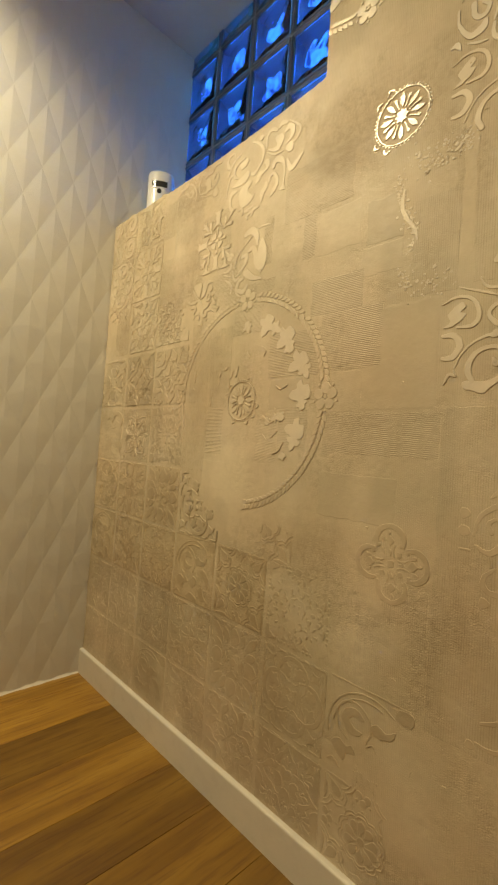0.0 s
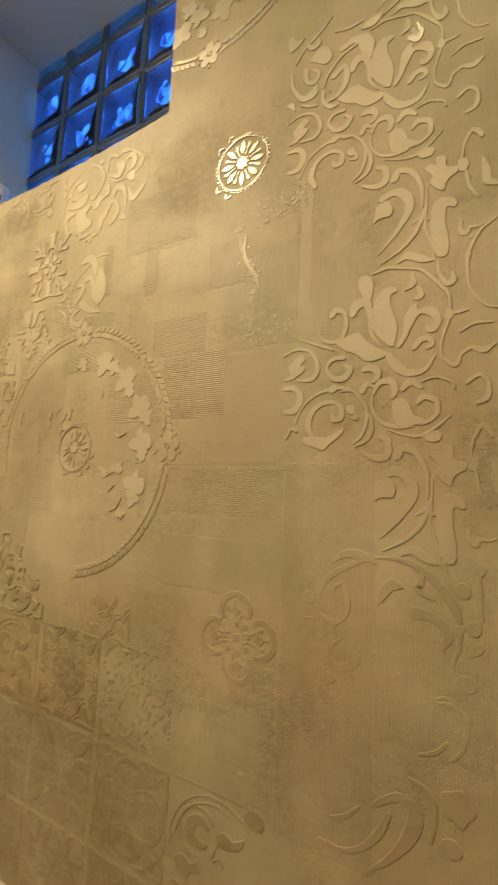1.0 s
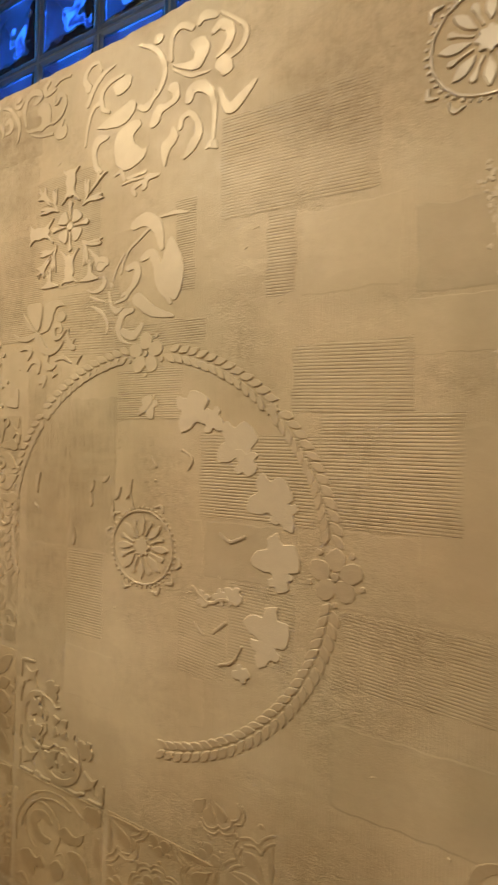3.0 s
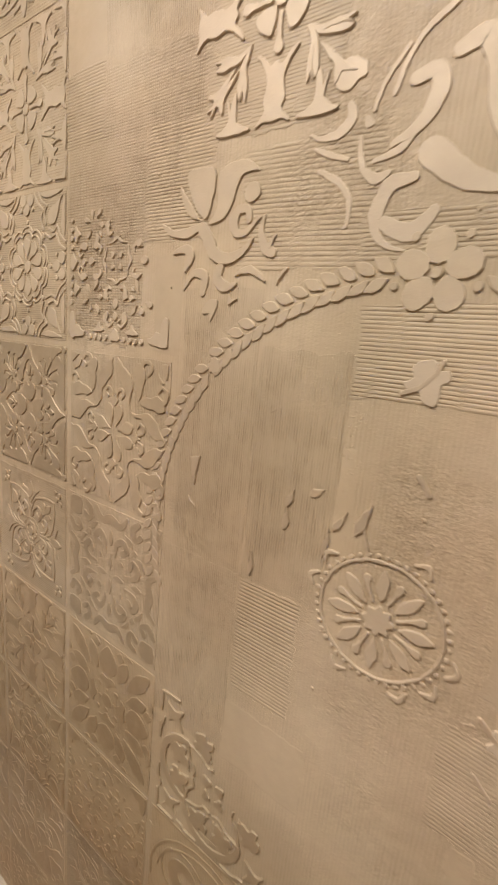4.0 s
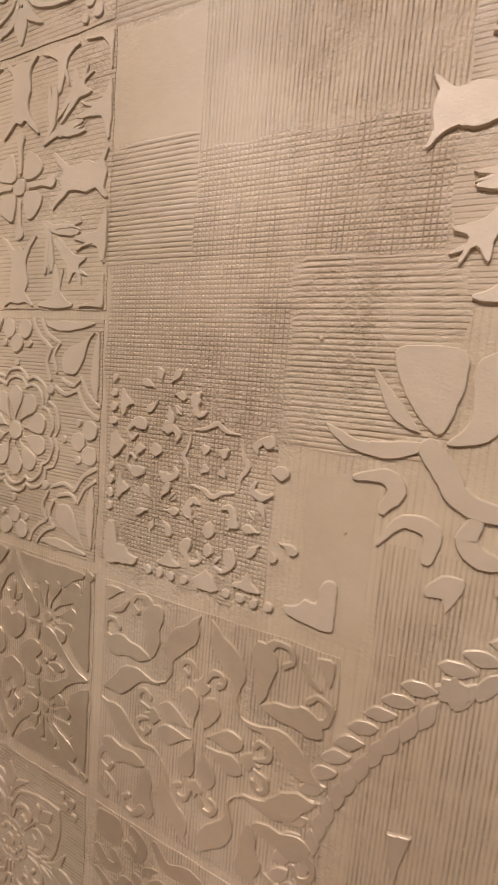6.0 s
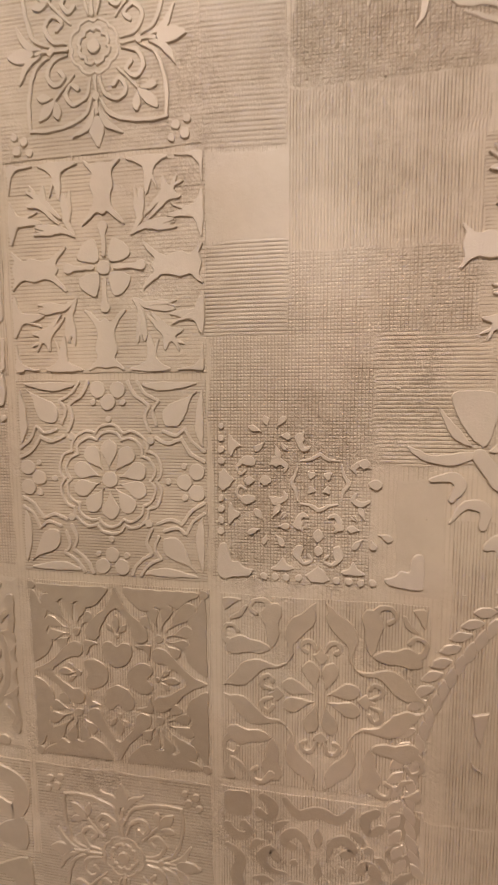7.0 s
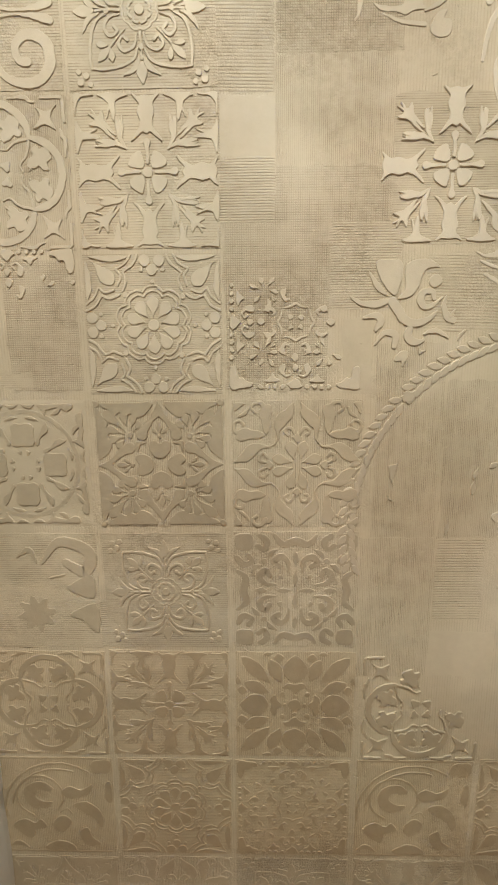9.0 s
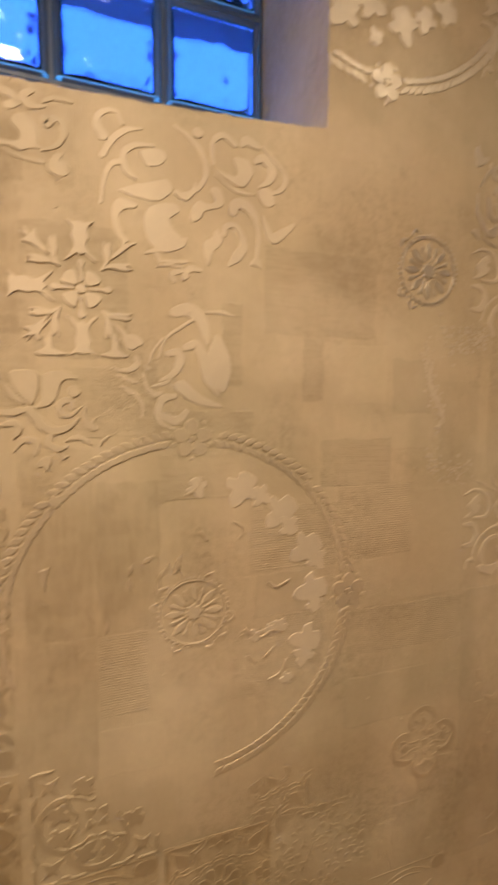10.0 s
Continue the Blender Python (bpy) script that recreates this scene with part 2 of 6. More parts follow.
def make_glass():
    n = Nodes("wavy_block_glass")
    n.p.inputs["Base Color"].default_value = (0.36, 0.46, 0.8, 1)
    n.p.inputs["Roughness"].default_value = 0.0
    n.p.inputs["Transmission Weight"].default_value = 1.0
    n.p.inputs["IOR"].default_value = 1.5
    return n.m


glass = make_glass()
rim_glass = plain("moulded_glass_rim", (0.14, 0.22, 0.38), 0.22)
rim_glass.node_tree.nodes["Principled BSDF"].inputs["Transmission Weight"].default_value = 0.35


# ---- mesh helpers ----
from mathutils.geometry import delaunay_2d_cdt


def mesh_object(name, verts, faces, material, parent=None, smooth_shade=False):
    me = bpy.data.meshes.new(name)
    me.from_pydata(verts, [], faces)
    me.materials.append(material)
    if smooth_shade:
        me.shade_smooth()
    ob = new(name, me)
    ob.parent = parent
    return ob


def part(name, bm, material, parent, label="", smooth_shade=False):
    me = bpy.data.meshes.new(name)
    bm.normal_update()
    bm.to_mesh(me)
    bm.free()
    me.materials.append(material)
    if smooth_shade:
        me.shade_smooth()
    ob = new(name, me)
    ob.parent = parent
    if label:
        tagged(ob, label=label)
    return ob


def box_bm(x0, x1, y0, y1, z0, z1, bevel=0.0, segments=2):
    bm = bmesh.new()
    bmesh.ops.create_cube(bm, size=1, matrix=Matrix.Translation(((x0 + x1) / 2, (y0 + y1) / 2, (z0 + z1) / 2)) @ Matrix.Diagonal((x1 - x0, y1 - y0, z1 - z0, 1)))
    if bevel:
        bmesh.ops.bevel(bm, geom=bm.edges[:], offset=bevel, segments=segments, affect="EDGES", profile=0.5)
    return bm


def spline(pts, n=5, closed=False):
    """A smooth line through the points."""
    out, m = [], len(pts)
    for i in range(m if closed else m - 1):
        if closed:
            a, b, c, d = (pts[(i + k - 1) % m] for k in range(4))
        else:
            a, b, c, d = pts[max(i - 1, 0)], pts[i], pts[i + 1], pts[min(i + 2, m - 1)]
        for k in range(n):
            t = k / n
            out.append(tuple(0.5 * (2 * b[j] + (c[j] - a[j]) * t + (2 * a[j] - 5 * b[j] + 4 * c[j] - d[j]) * t * t + (3 * b[j] - a[j] - 3 * c[j] + d[j]) * t ** 3) for j in range(len(b))))
    if not closed:
        out.append(tuple(pts[-1]))
    return out


def shiver(p, amount, seed):
    """Moves a point a little, as a hand-cut edge would."""
    v = noise.noise_vector(Vector((p[0] * 130 + seed, p[1] * 130, seed * 0.7))) + 0.45 * noise.noise_vector(Vector((p[0] * 430, p[1] * 430 + seed, seed)))
    return p[0] + amount * v[0], p[1] + amount * v[1]


def even(pts, step, closed):
    """The same line with points at even steps."""
    pts = list(pts) + ([pts[0]] if closed else [])
    out = []
    for a, b in zip(pts, pts[1:]):
        k = max(1, int(math.hypot(b[0] - a[0], b[1] - a[1]) / step))
        out += [tuple(p + (q - p) * i / k for p, q in zip(a, b)) for i in range(k)]
    return out if closed else out + [pts[-1]]


def lid(v, f, start, m):
    """Closes the last ring of a raised shape with triangles, whatever its outline does."""
    ring = v[start:start + m]
    pts, _, tris, came, _, _ = delaunay_2d_cdt([Vector((p[0], p[2])) for p in ring], [(i, (i + 1) % m) for i in range(m)], [], 1, 1e-7)
    at = []
    for p, src in zip(pts, came):
        if src:
            at.append(start + src[0])
        else:
            at.append(len(v))
            v = v + [(p[0], ring[0][1], p[1])]
    return v, f + [tuple(at[i] for i in t) for t in tris]


HEIGHT = 0.0016   # how far the relief stands out
EDGE = 0.00065    # its rounded edge


class Motif:
    """Raised shapes of one ornament, in its own plane: u to the right, w up, in units of `unit` metres."""

    def __init__(self, unit, seed=0, tall=1.0):
        self.tall = tall
        self.unit, self.shapes, self.turns, self.seed, self.grow = unit, [], [(1, 0, 0, 1)], seed, 0.0
        self.seed0 = seed

    def sym(self, how):
        one = [(1, 0, 0, 1)]
        rot = [(1, 0, 0, 1), (0, -1, 1, 0), (-1, 0, 0, -1), (0, 1, -1, 0)]
        mir = [(-1, 0, 0, 1), (0, 1, 1, 0), (1, 0, 0, -1), (0, -1, -1, 0)]
        self.turns = {"1": one, "lr": one + [(-1, 0, 0, 1)], "ud": one + [(1, 0, 0, -1)], "quad": one + [(-1, 0, 0, 1), (1, 0, 0, -1), (-1, 0, 0, -1)], "4": rot, "8": rot + mir}[how]
        return self

    def _each(self, pts):
        for a, b, c, d in self.turns:
            yield [((a * p[0] + b * p[1]) * self.unit, (c * p[0] + d * p[1]) * self.unit * self.tall, *p[2:]) for p in pts]

    def band(self, name, widths, *pts, closed=False, fine=5, high=1.0):
        """A stroke of changing width through the points, with round ends."""
        for q in self._each(pts):
            self.seed += 1
            ws = [w * self.unit for w in (widths if len(widths) == len(q) else [widths[0]] * len(q))]
            line = spline([(p[0], p[1], w) for p, w in zip(q, ws)], fine, closed)
            line = even(line, 0.0019, closed)
            line = [(*shiver(p, 0.0008, self.seed), max(p[2] + 0.0007 * noise.noise((p[0] * 300, p[1] * 300, self.seed)), 0.0006)) for p in line]
            if not closed:
                for side in (0, -1):
                    p, o = line[side], line[1 if side == 0 else -2]
                    l = math.hypot(p[0] - o[0], p[1] - o[1]) or 1e-6
                    e = ((p[0] - o[0]) / l, (p[1] - o[1]) / l)
                    cap = [(p[0] + e[0] * p[2] / 2 * math.sin(a), p[1] + e[1] * p[2] / 2 * math.sin(a), p[2] * math.cos(a)) for a in (0.5, 1.0, 1.4)]
                    line = cap[::-1] + line if side == 0 else line + cap
            v, f, m = [], [], len(line)
            for i, (x, z, w) in enumerate(line):
                if closed:
                    p0, p1 = line[i - 1], line[(i + 1) % m]
                else:
                    p0, p1 = line[max(i - 1, 0)], line[min(i + 1, m - 1)]
                l = math.hypot(p1[0] - p0[0], p1[1] - p0[1]) or 1e-6
                nx, nz = -(p1[1] - p0[1]) / l, (p1[0] - p0[0]) / l
                e = min(EDGE, 0.36 * w)
                hh = HEIGHT * high * min(1.0, 0.45 + w / 0.005) * (0.9 + 0.25 * (self.seed * 0.618 % 1))
                for off, y in ((w / 2, 0.0004), (w / 2 - 0.35 * e, -0.72 * hh), (w / 2 - e, -hh), (-w / 2 + e, -hh), (-w / 2 + 0.35 * e, -0.72 * hh), (-w / 2, 0.0004)):
                    v.append((x + nx * off, y, z + nz * off))
            for i in range(m if closed else m - 1):
                a, b = 6 * i, 6 * ((i + 1) % m)
                f += [(a + k, a + k + 1, b + k + 1, b + k) for k in range(5)]
            if not closed:
                f += [tuple(range(6)), tuple(range(6 * m - 1, 6 * m - 7, -1))]
            self.shapes.append((name, v, f))

    def blob(self, name, *pts, round_=True, fine=4, high=1.0):
        """A raised flat shape with that outline."""
        for q in self._each(pts):
            self.seed += 1
            q = spline(q, fine, True) if round_ else [tuple(a + (b - a) * k / 3 for a, b in zip(q[i], q[(i + 1) % len(q)])) for i in range(len(q)) for k in range(3)]
            q = [shiver(p, 0.0009, self.seed) for p in even(q, 0.0019, True)]
            m = len(q)
            area = sum(q[i][0] * q[(i + 1) % m][1] - q[(i + 1) % m][0] * q[i][1] for i in range(m))
            if area < 0:
                q.reverse()
            size = math.sqrt(abs(area) / 2)
            e, hh = min(EDGE, 0.22 * size), HEIGHT * high * min(1.0, 0.45 + size / 0.008) * (0.9 + 0.25 * (self.seed * 0.618 % 1))
            inner = []
            for i in range(m):
                a, b = q[i - 1], q[(i + 1) % m]
                l = math.hypot(b[0] - a[0], b[1] - a[1]) or 1e-6
                inner.append((-(b[1] - a[1]) / l, (b[0] - a[0]) / l))
            v = []
            for off, y in ((-self.grow, 0.0004), (0.35 * e - self.grow, -0.72 * hh), (e - self.grow, -hh)):
                v += [(p[0] + d[0] * off, y, p[1] + d[1] * off) for p, d in zip(q, inner)]
            f = []
            for r in (0, m):
                f += [(r + i, r + (i + 1) % m, r + m + (i + 1) % m, r + m + i) for i in range(m)]
            v, f = lid(v, f, 2 * m, m)
            self.shapes.append((name, v, f))

    def dot(self, name, u, w, r, lobes=0, depth=0.2, turn=0.0, high=1.0):
        k = 10 if not lobes else 6 * lobes
        pts = []
        for i in range(k):
            a = 2 * math.pi * i / k + turn
            rr = r * (1 - depth * (0.5 - 0.5 * math.cos(lobes * (a - turn)))) if lobes else r
            pts.append((u + rr * math.cos(a), w + rr * math.sin(a)))
        self.blob(name, *pts, fine=1 if lobes else 2, high=high)

    def petal(self, name, u, w, turn, length, width, tip=0.62, high=1.0):
        """A petal that starts at (u, w) and points to `turn` degrees; tip: where it is widest."""
        a, pts = radians(turn), []
        for side in (1, -1):
            for t in ((0.0, 0.12, 0.35, 0.62, 0.85, 1.0) if side > 0 else (0.85, 0.62, 0.35, 0.12)):
                e = t ** (math.log(0.5) / math.log(tip))
                h = width / 2 * math.sin(math.pi * e) ** 0.8 * side if 0 < t < 1 else 0
                pts.append((u + length * t * math.cos(a) - h * math.sin(a), w + length * t * math.sin(a) + h * math.cos(a)))
        self.blob(name, *pts, fine=2, high=high)

    def make(self, parent, material, keep=None, flat=1.0):
        for name, v, f in self.shapes:
            if keep and not keep(sum(p[0] for p in v) / len(v), sum(p[2] for p in v) / len(v)):
                continue
            mesh_object(name, [(a, b * flat, c) for a, b, c in v], f, material, parent)


# ---- the setting ----
SIDE, GLASS, TOP = 0.937, 0.27, 2.48
LEDGE = 1.671   # the ledge's height at its ends; hand-trowelled, it sags between them
WEST, GROUND = 0.016, 0.094
EAST, SOUTH = 2.4, -2.0


def ledge(x):
    return LEDGE - 0.008 * math.sin(math.pi * min(x / 0.95, 1.0)) ** 2 + 0.014 * (x / SIDE) ** 6


def build_north_wall():
    """The pearl-plaster wall: low under the window, full height beside it. Its ledge is hand-trowelled."""
    front = [(EAST, GROUND), (EAST, TOP), (SIDE, TOP)]
    front += [(SIDE + 0.0012 * noise.noise((5, k * 3.1, 0)), TOP + (ledge(SIDE) - TOP) * k / 24) for k in range(1, 24)]
    n = 90
    front += [(SIDE * (1 - k / n), ledge(SIDE * (1 - k / n)) + 0.0022 * noise.noise((k * 0.9, 2, 0)) + 0.0012 * noise.noise((k * 0.31, 7, 0))) for k in range(n + 1)]
    front += [(0.0, GROUND)]
    m = len(front)
    # the front face, its rounded arris, and the depth of the wall
    v = [(p[0], 0.0, p[1] - (0.0025 if abs(p[1] - LEDGE) < 0.022 and p[0] < SIDE - 0.002 else 0.0)) for p in front]
    v += [(p[0], 0.0028, p[1]) for p in front]
    v += [(p[0], GLASS, ledge(p[0]) if abs(p[1] - LEDGE) < 0.022 else p[1]) for p in front]
    f = [tuple(range(m))]
    for r in (0, m):
        f += [(r + i, r + m + i, r + m + (i + 1) % m, r + (i + 1) % m) for i in range(m)]
    f.append(tuple(range(3 * m - 1, 2 * m - 1, -1)))
    return tagged(mesh_object("wall_north", v, f, wall_plaster), kind="structure", label="beige pearl plaster wall with stencilled relief ornaments", category="wall")


wall = build_north_wall()


def structure(name, bm, material, label, category):
    return tagged(part(name, bm, material, None), kind="structure", label=label, category=category)


wall_west = structure("wall_west", box_bm(WEST - 0.2, WEST - 0.001, SOUTH, 0.37, GROUND, TOP), panel_paint, "off-white wall with raised diamond panels", "wall")
# unseen walls and ceiling, added to keep out the sky and bounce lamp light
wall_east = structure("wall_east", box_bm(EAST, EAST + 0.2, SOUTH, 0.0, GROUND, TOP), room_paint, "unseen wall added to close the room and bounce light", "wall")
wall_south = structure("wall_south", box_bm(-0.2, EAST + 0.2, SOUTH - 0.2, SOUTH, GROUND, TOP), room_paint, "unseen wall added to close the room and bounce light", "wall")
ceiling = structure("ceiling", box_bm(-0.2, EAST + 0.2, SOUTH - 0.2, 0.37, TOP, TOP + 0.15), room_paint, "unseen ceiling added to close the room and bounce light", "ceiling")
floor = structure("floor", box_bm(-0.2, EAST + 0.2, SOUTH - 0.2, 0.0, GROUND - 0.15, GROUND - 0.0102), dark_plastic, "brown wood plank floor", "floor")


def build_baseboard():
    """A painted board with a rounded top and an uneven foot."""
    v, f, n = [], [], 120
    prof = [(0.0, 0.082), (-0.006, 0.082), (-0.0095, 0.0812), (-0.0115, 0.0792), (-0.012, 0.076), (-0.012, 0.0), (0.0, 0.0)]
    for i in range(n + 1):
        x = WEST + (EAST - WEST) * i / n
        j = 0.0012 * noise.noise((i * 0.7, 3, 9))
        v += [(x, y, GROUND + z + (j if z < 0.01 else 0)) for y, z in prof]
    k = len(prof)
    for i in range(n):
        f += [(k * i + a, k * (i + 1) + a, k * (i + 1) + a + 1, k * i + a + 1) for a in range(k - 1)]
    f += [tuple(range(k - 1, -1, -1)), tuple(k * n + a for a in range(k))]
    return tagged(mesh_object("baseboard", v, f, skirting_paint), kind="structure", label="cream painted baseboard along the plaster wall", category="baseboard")


build_baseboard()


def build_sealant():
    """The ragged bead of filler between the panelled wall and the floor."""
    v, f, n = [], [], 160
    for i in range(n + 1):
        y = -0.012 + (SOUTH + 0.02) * i / n
        w = 0.006 + 0.004 * noise.noise((i * 0.33, 1, 1)) + 0.002 * noise.noise((i * 1.1, 4, 1))
        v += [(WEST, y, GROUND + max(w, 0.002) * 1.4), (WEST + 0.4 * w, y, GROUND + 0.8 * w), (WEST + max(w, 0.002) * 1.2, y, GROUND)]
    for i in range(n):
        f += [(3 * i + a, 3 * i + a + 1, 3 * i + a + 4, 3 * i + a + 3) for a in range(2)]
    return tagged(mesh_object("trim", v, f, sealant_mat), kind="structure", label="ragged white filler bead along the floor", category="trim")


build_sealant()


def build_window():
    """Five columns of hollow wavy glass blocks, each with a moulded rim, in a thin grey grid."""
    cols, rows, y0, y1, j, edge = 5, 5, GLASS, GLASS + 0.08, 0.003, 0.016
    px, pz, zb = SIDE / cols, 0.19, LEDGE - 0.02
    v, f = [], []

    def bar(x0, x1, z0, z1, ya=y0 + 0.004, yb=y1):
        b = len(v)
        v.extend([(x, y, z) for x in (x0, x1) for y in (ya, yb) for z in (z0, z1)])
        f.extend([tuple(b + k for k in q) for q in ((0, 1, 3, 2), (4, 6, 7, 5), (0, 4, 5, 1), (2, 3, 7, 6), (0, 2, 6, 4), (1, 5, 7, 3))])

    for c in range(cols + 1):
        bar(max(c * px - j, 0.0), c * px + j if c < cols else SIDE + 0.05, zb, zb + rows * pz + 0.01)
    for r in range(rows + 1):
        for c in range(cols):
            bar(c * px + j, (c + 1) * px - j, zb + r * pz - j, zb + r * pz + j, y0 + 0.0045)
    grid = tagged(mesh_object("window_1", v, f, mortar_mat), kind="structure", label="window of wavy glass blocks with blue dusk behind", category="window")

    def wavy(seed, depth, outer):
        """A pane with one plain and one rippled face, dished towards its rim."""
        n, w, h = 26, px / 2 - edge, pz / 2 - edge
        vv, ff = [], []
        for side in (0, 1):
            for a in range(n + 1):
                for b in range(n + 1):
                    x, z = -w + 2 * w * a / n, -h + 2 * h * b / n
                    rim = min(1.0, min(w - abs(x), h - abs(z)) / 0.022)
                    rip = 0.0036 * noise.noise((x * 15 + seed, z * 15, seed * 1.7)) + 0.0018 * noise.noise((x * 34 + seed, z * 34, 4 + seed))
                    y = (0.0 if side == 0 else 0.011) * outer
                    if side == 1:
                        y += (rip * rim - 0.004 * (1 - rim)) * outer
                    else:
                        y += 0.005 * rim ** 2 * -outer * 0.4
                    vv.append((x, y, z))
        m = n + 1
        for side in (0, 1):
            o = side * m * m
            for a in range(n):
                for b in range(n):
                    q = (o + a * m + b, o + (a + 1) * m + b, o + (a + 1) * m + b + 1, o + a * m + b + 1)
                    ff.append(q if side == 0 else q[::-1])
        rim = [a * m for a in range(m)] + [n * m + b for b in range(1, m)] + [a * m + n for a in range(n - 1, -1, -1)] + [b for b in range(n - 1, 0, -1)]
        for i in range(len(rim)):
            a, b = rim[i], rim[(i + 1) % len(rim)]
            ff.append((a, a + m * m, b + m * m, b))
        if outer < 0:
            ff = [q[::-1] for q in ff]
        me = bpy.data.meshes.new("glass_block")
        me.from_pydata(vv, [], ff)
        me.materials.append(glass)
        me.shade_smooth()
        return me

    # the moulded rim: an outer square, a rounded shoulder, and the well that holds the panes
    rv, rf = [], []
    for inset, y in ((j, 0.078), (j, 0.002), (j + 0.003, -0.003), (edge - 0.008, -0.005), (edge - 0.002, -0.001), (edge, 0.006), (edge, 0.078)):
        rv += [(sx * (px / 2 - inset), y, sz * (pz / 2 - inset)) for sx, sz in ((-1, -1), (1, -1), (1, 1), (-1, 1))]
    for r in range(6):
        rf += [(4 * r + i, 4 * r + (i + 1) % 4, 4 * r + 4 + (i + 1) % 4, 4 * r + 4 + i) for i in range(4)]
    rim_mesh = bpy.data.meshes.new("block_rim")
    rim_mesh.from_pydata(rv, [], rf)
    rim_mesh.materials.append(rim_glass)

    fronts = [wavy(s * 9.3, 0.01, 1) for s in range(4)]
    backs = [wavy(50 + s * 7.1, 0.01, -1) for s in range(4)]
    for c in range(cols):
        for r in range(rows):
            k = random.randrange(4)
            block = new("glass_block", fronts[k])
            block.parent = grid
            block.location = ((c + 0.5) * px, y0 + 0.006, zb + (r + 0.5) * pz)
            pane = new("back_pane", backs[(k + c) % 4])
            pane.parent = block
            pane.location = (0, 0.07, 0)
            rim = new("block_rim", rim_mesh)
            rim.parent = block
            block.visible_shadow = pane.visible_shadow = False


build_window()


# ---- plaster patches and ornaments of the north wall ----
COMBED = {comb_h: ("h", 0.0029, 0.0), comb_h_fine: ("h", 0.0034, 0.03), comb_wide: ("h", 0.0035, 0.0), comb_tilt: ("h", 0.0034, 0.1), comb_v: ("v", 0.0023, 0.0), comb_x: ("x", 0.0026, 0.0)}


def groove(c, pitch):
    """How deep the comb cut at a place across its teeth, 0 to 1."""
    return (0.5 + 0.5 * math.sin(c * 2 * math.pi / pitch + 0.5 * math.sin(41 * c + 1.3))) ** 2.5


def ridged(v, f, ring, n, w, h, cx, cz, lift, comb, pitch, tilt):
    """Fills a patch with the ridges that a toothed comb leaves."""
    fine = pitch / (4 if comb == "x" else 5)
    na = max(10, int(2 * w / fine)) if comb in "vx" else 12
    nb = max(10, int(2 * h / fine)) if comb in "hx" else 12

    def at(side, t):
        i = t * n
        k = min(int(i), n - 1)
        p, q = ring[(side * n + k) % (4 * n)], ring[(side * n + k + 1) % (4 * n)]
        return p[0] + (q[0] - p[0]) * (i - k), p[1] + (q[1] - p[1]) * (i - k)

    start = len(v)
    low, high = [at(0, i / na) for i in range(na + 1)], [at(2, 1 - i / na) for i in range(na + 1)]
    west, east = [at(3, 1 - j / nb) for j in range(nb + 1)], [at(1, j / nb) for j in range(nb + 1)]
    c00, c10, c01, c11 = low[0], low[-1], high[0], high[-1]
    for i in range(na + 1):
        s = i / na
        for j in range(nb + 1):
            t = j / nb
            x, z = (((1 - t) * low[i][k] + t * high[i][k] + (1 - s) * west[j][k] + s * east[j][k]
                     - (1 - s) * (1 - t) * c00[k] - s * (1 - t) * c10[k] - (1 - s) * t * c01[k] - s * t * c11[k]) * 0.997 for k in (0, 1))
            deep = 0.0
            if comb in "hx":
                deep = groove(z + cz + tilt * (x + cx), pitch)
            if comb in "vx":
                deep = max(deep, groove(x + cx + tilt * (z + cz), pitch))
            rim = min(1.0, 60 * min(s, 1 - s, t, 1 - t))
            v.append((x, -lift - (0.00024 if pitch > 0.00345 else 0.00016 if pitch > 0.003 else 0.00026) * (1 - deep) * rim, z))
    r = nb + 1
    f.extend((start + i * r + j, start + (i + 1) * r + j, start + (i + 1) * r + j + 1, start + i * r + j + 1) for i in range(na) for j in range(nb))


def patch(x0, x1, z0, z1, material, lift=0.0004, name="plaster_patch", ragged=0.0035, tilt=0.0):
    """One trowelled field of the wall, a skin thick, with uneven edges. Its own place is its middle."""
    cx, cz, pts, n = (x0 + x1) / 2, (z0 + z1) / 2, [], 16
    w, h = (x1 - x0) / 2, (z1 - z0) / 2
    seed = cx * 31 + cz * 17
    ring = [(-w + 2 * w * k / n, -h) for k in range(n)] + [(w, -h + 2 * h * k / n) for k in range(n)] + [(w - 2 * w * k / n, h) for k in range(n)] + [(-w, h - 2 * h * k / n) for k in range(n)]
    for a, b in ring:
        v = noise.noise_vector(Vector((a * 45 + seed, b * 45, seed))) + noise.noise_vector(Vector((a * 160 + seed, b * 160, seed))) * 0.5
        a, b = a + ragged * v[0] + tilt * b, b + ragged * v[1] - tilt * a
        pts.append((a, b))
    m = len(pts)
    inset = 0.95 if material in (smooth, smooth_dark) else 0.997
    v = [(a, 0.0004 if inset > 0.99 else 0.00003, b) for a, b in pts] + [(a * inset, -lift, b * inset) for a, b in pts]
    f = [(i, (i + 1) % m, m + (i + 1) % m, m + i) for i in range(m)]
    if name == "plaster_patch" and material in COMBED:
        ridged(v, f, pts, n, w, h, cx, cz, lift, *COMBED[material])
    else:
        v, f = lid(v, f, m, m)
    ob = mesh_object(name, v, f, material, wall)
    ob.location = (cx, 0, cz)
    return ob


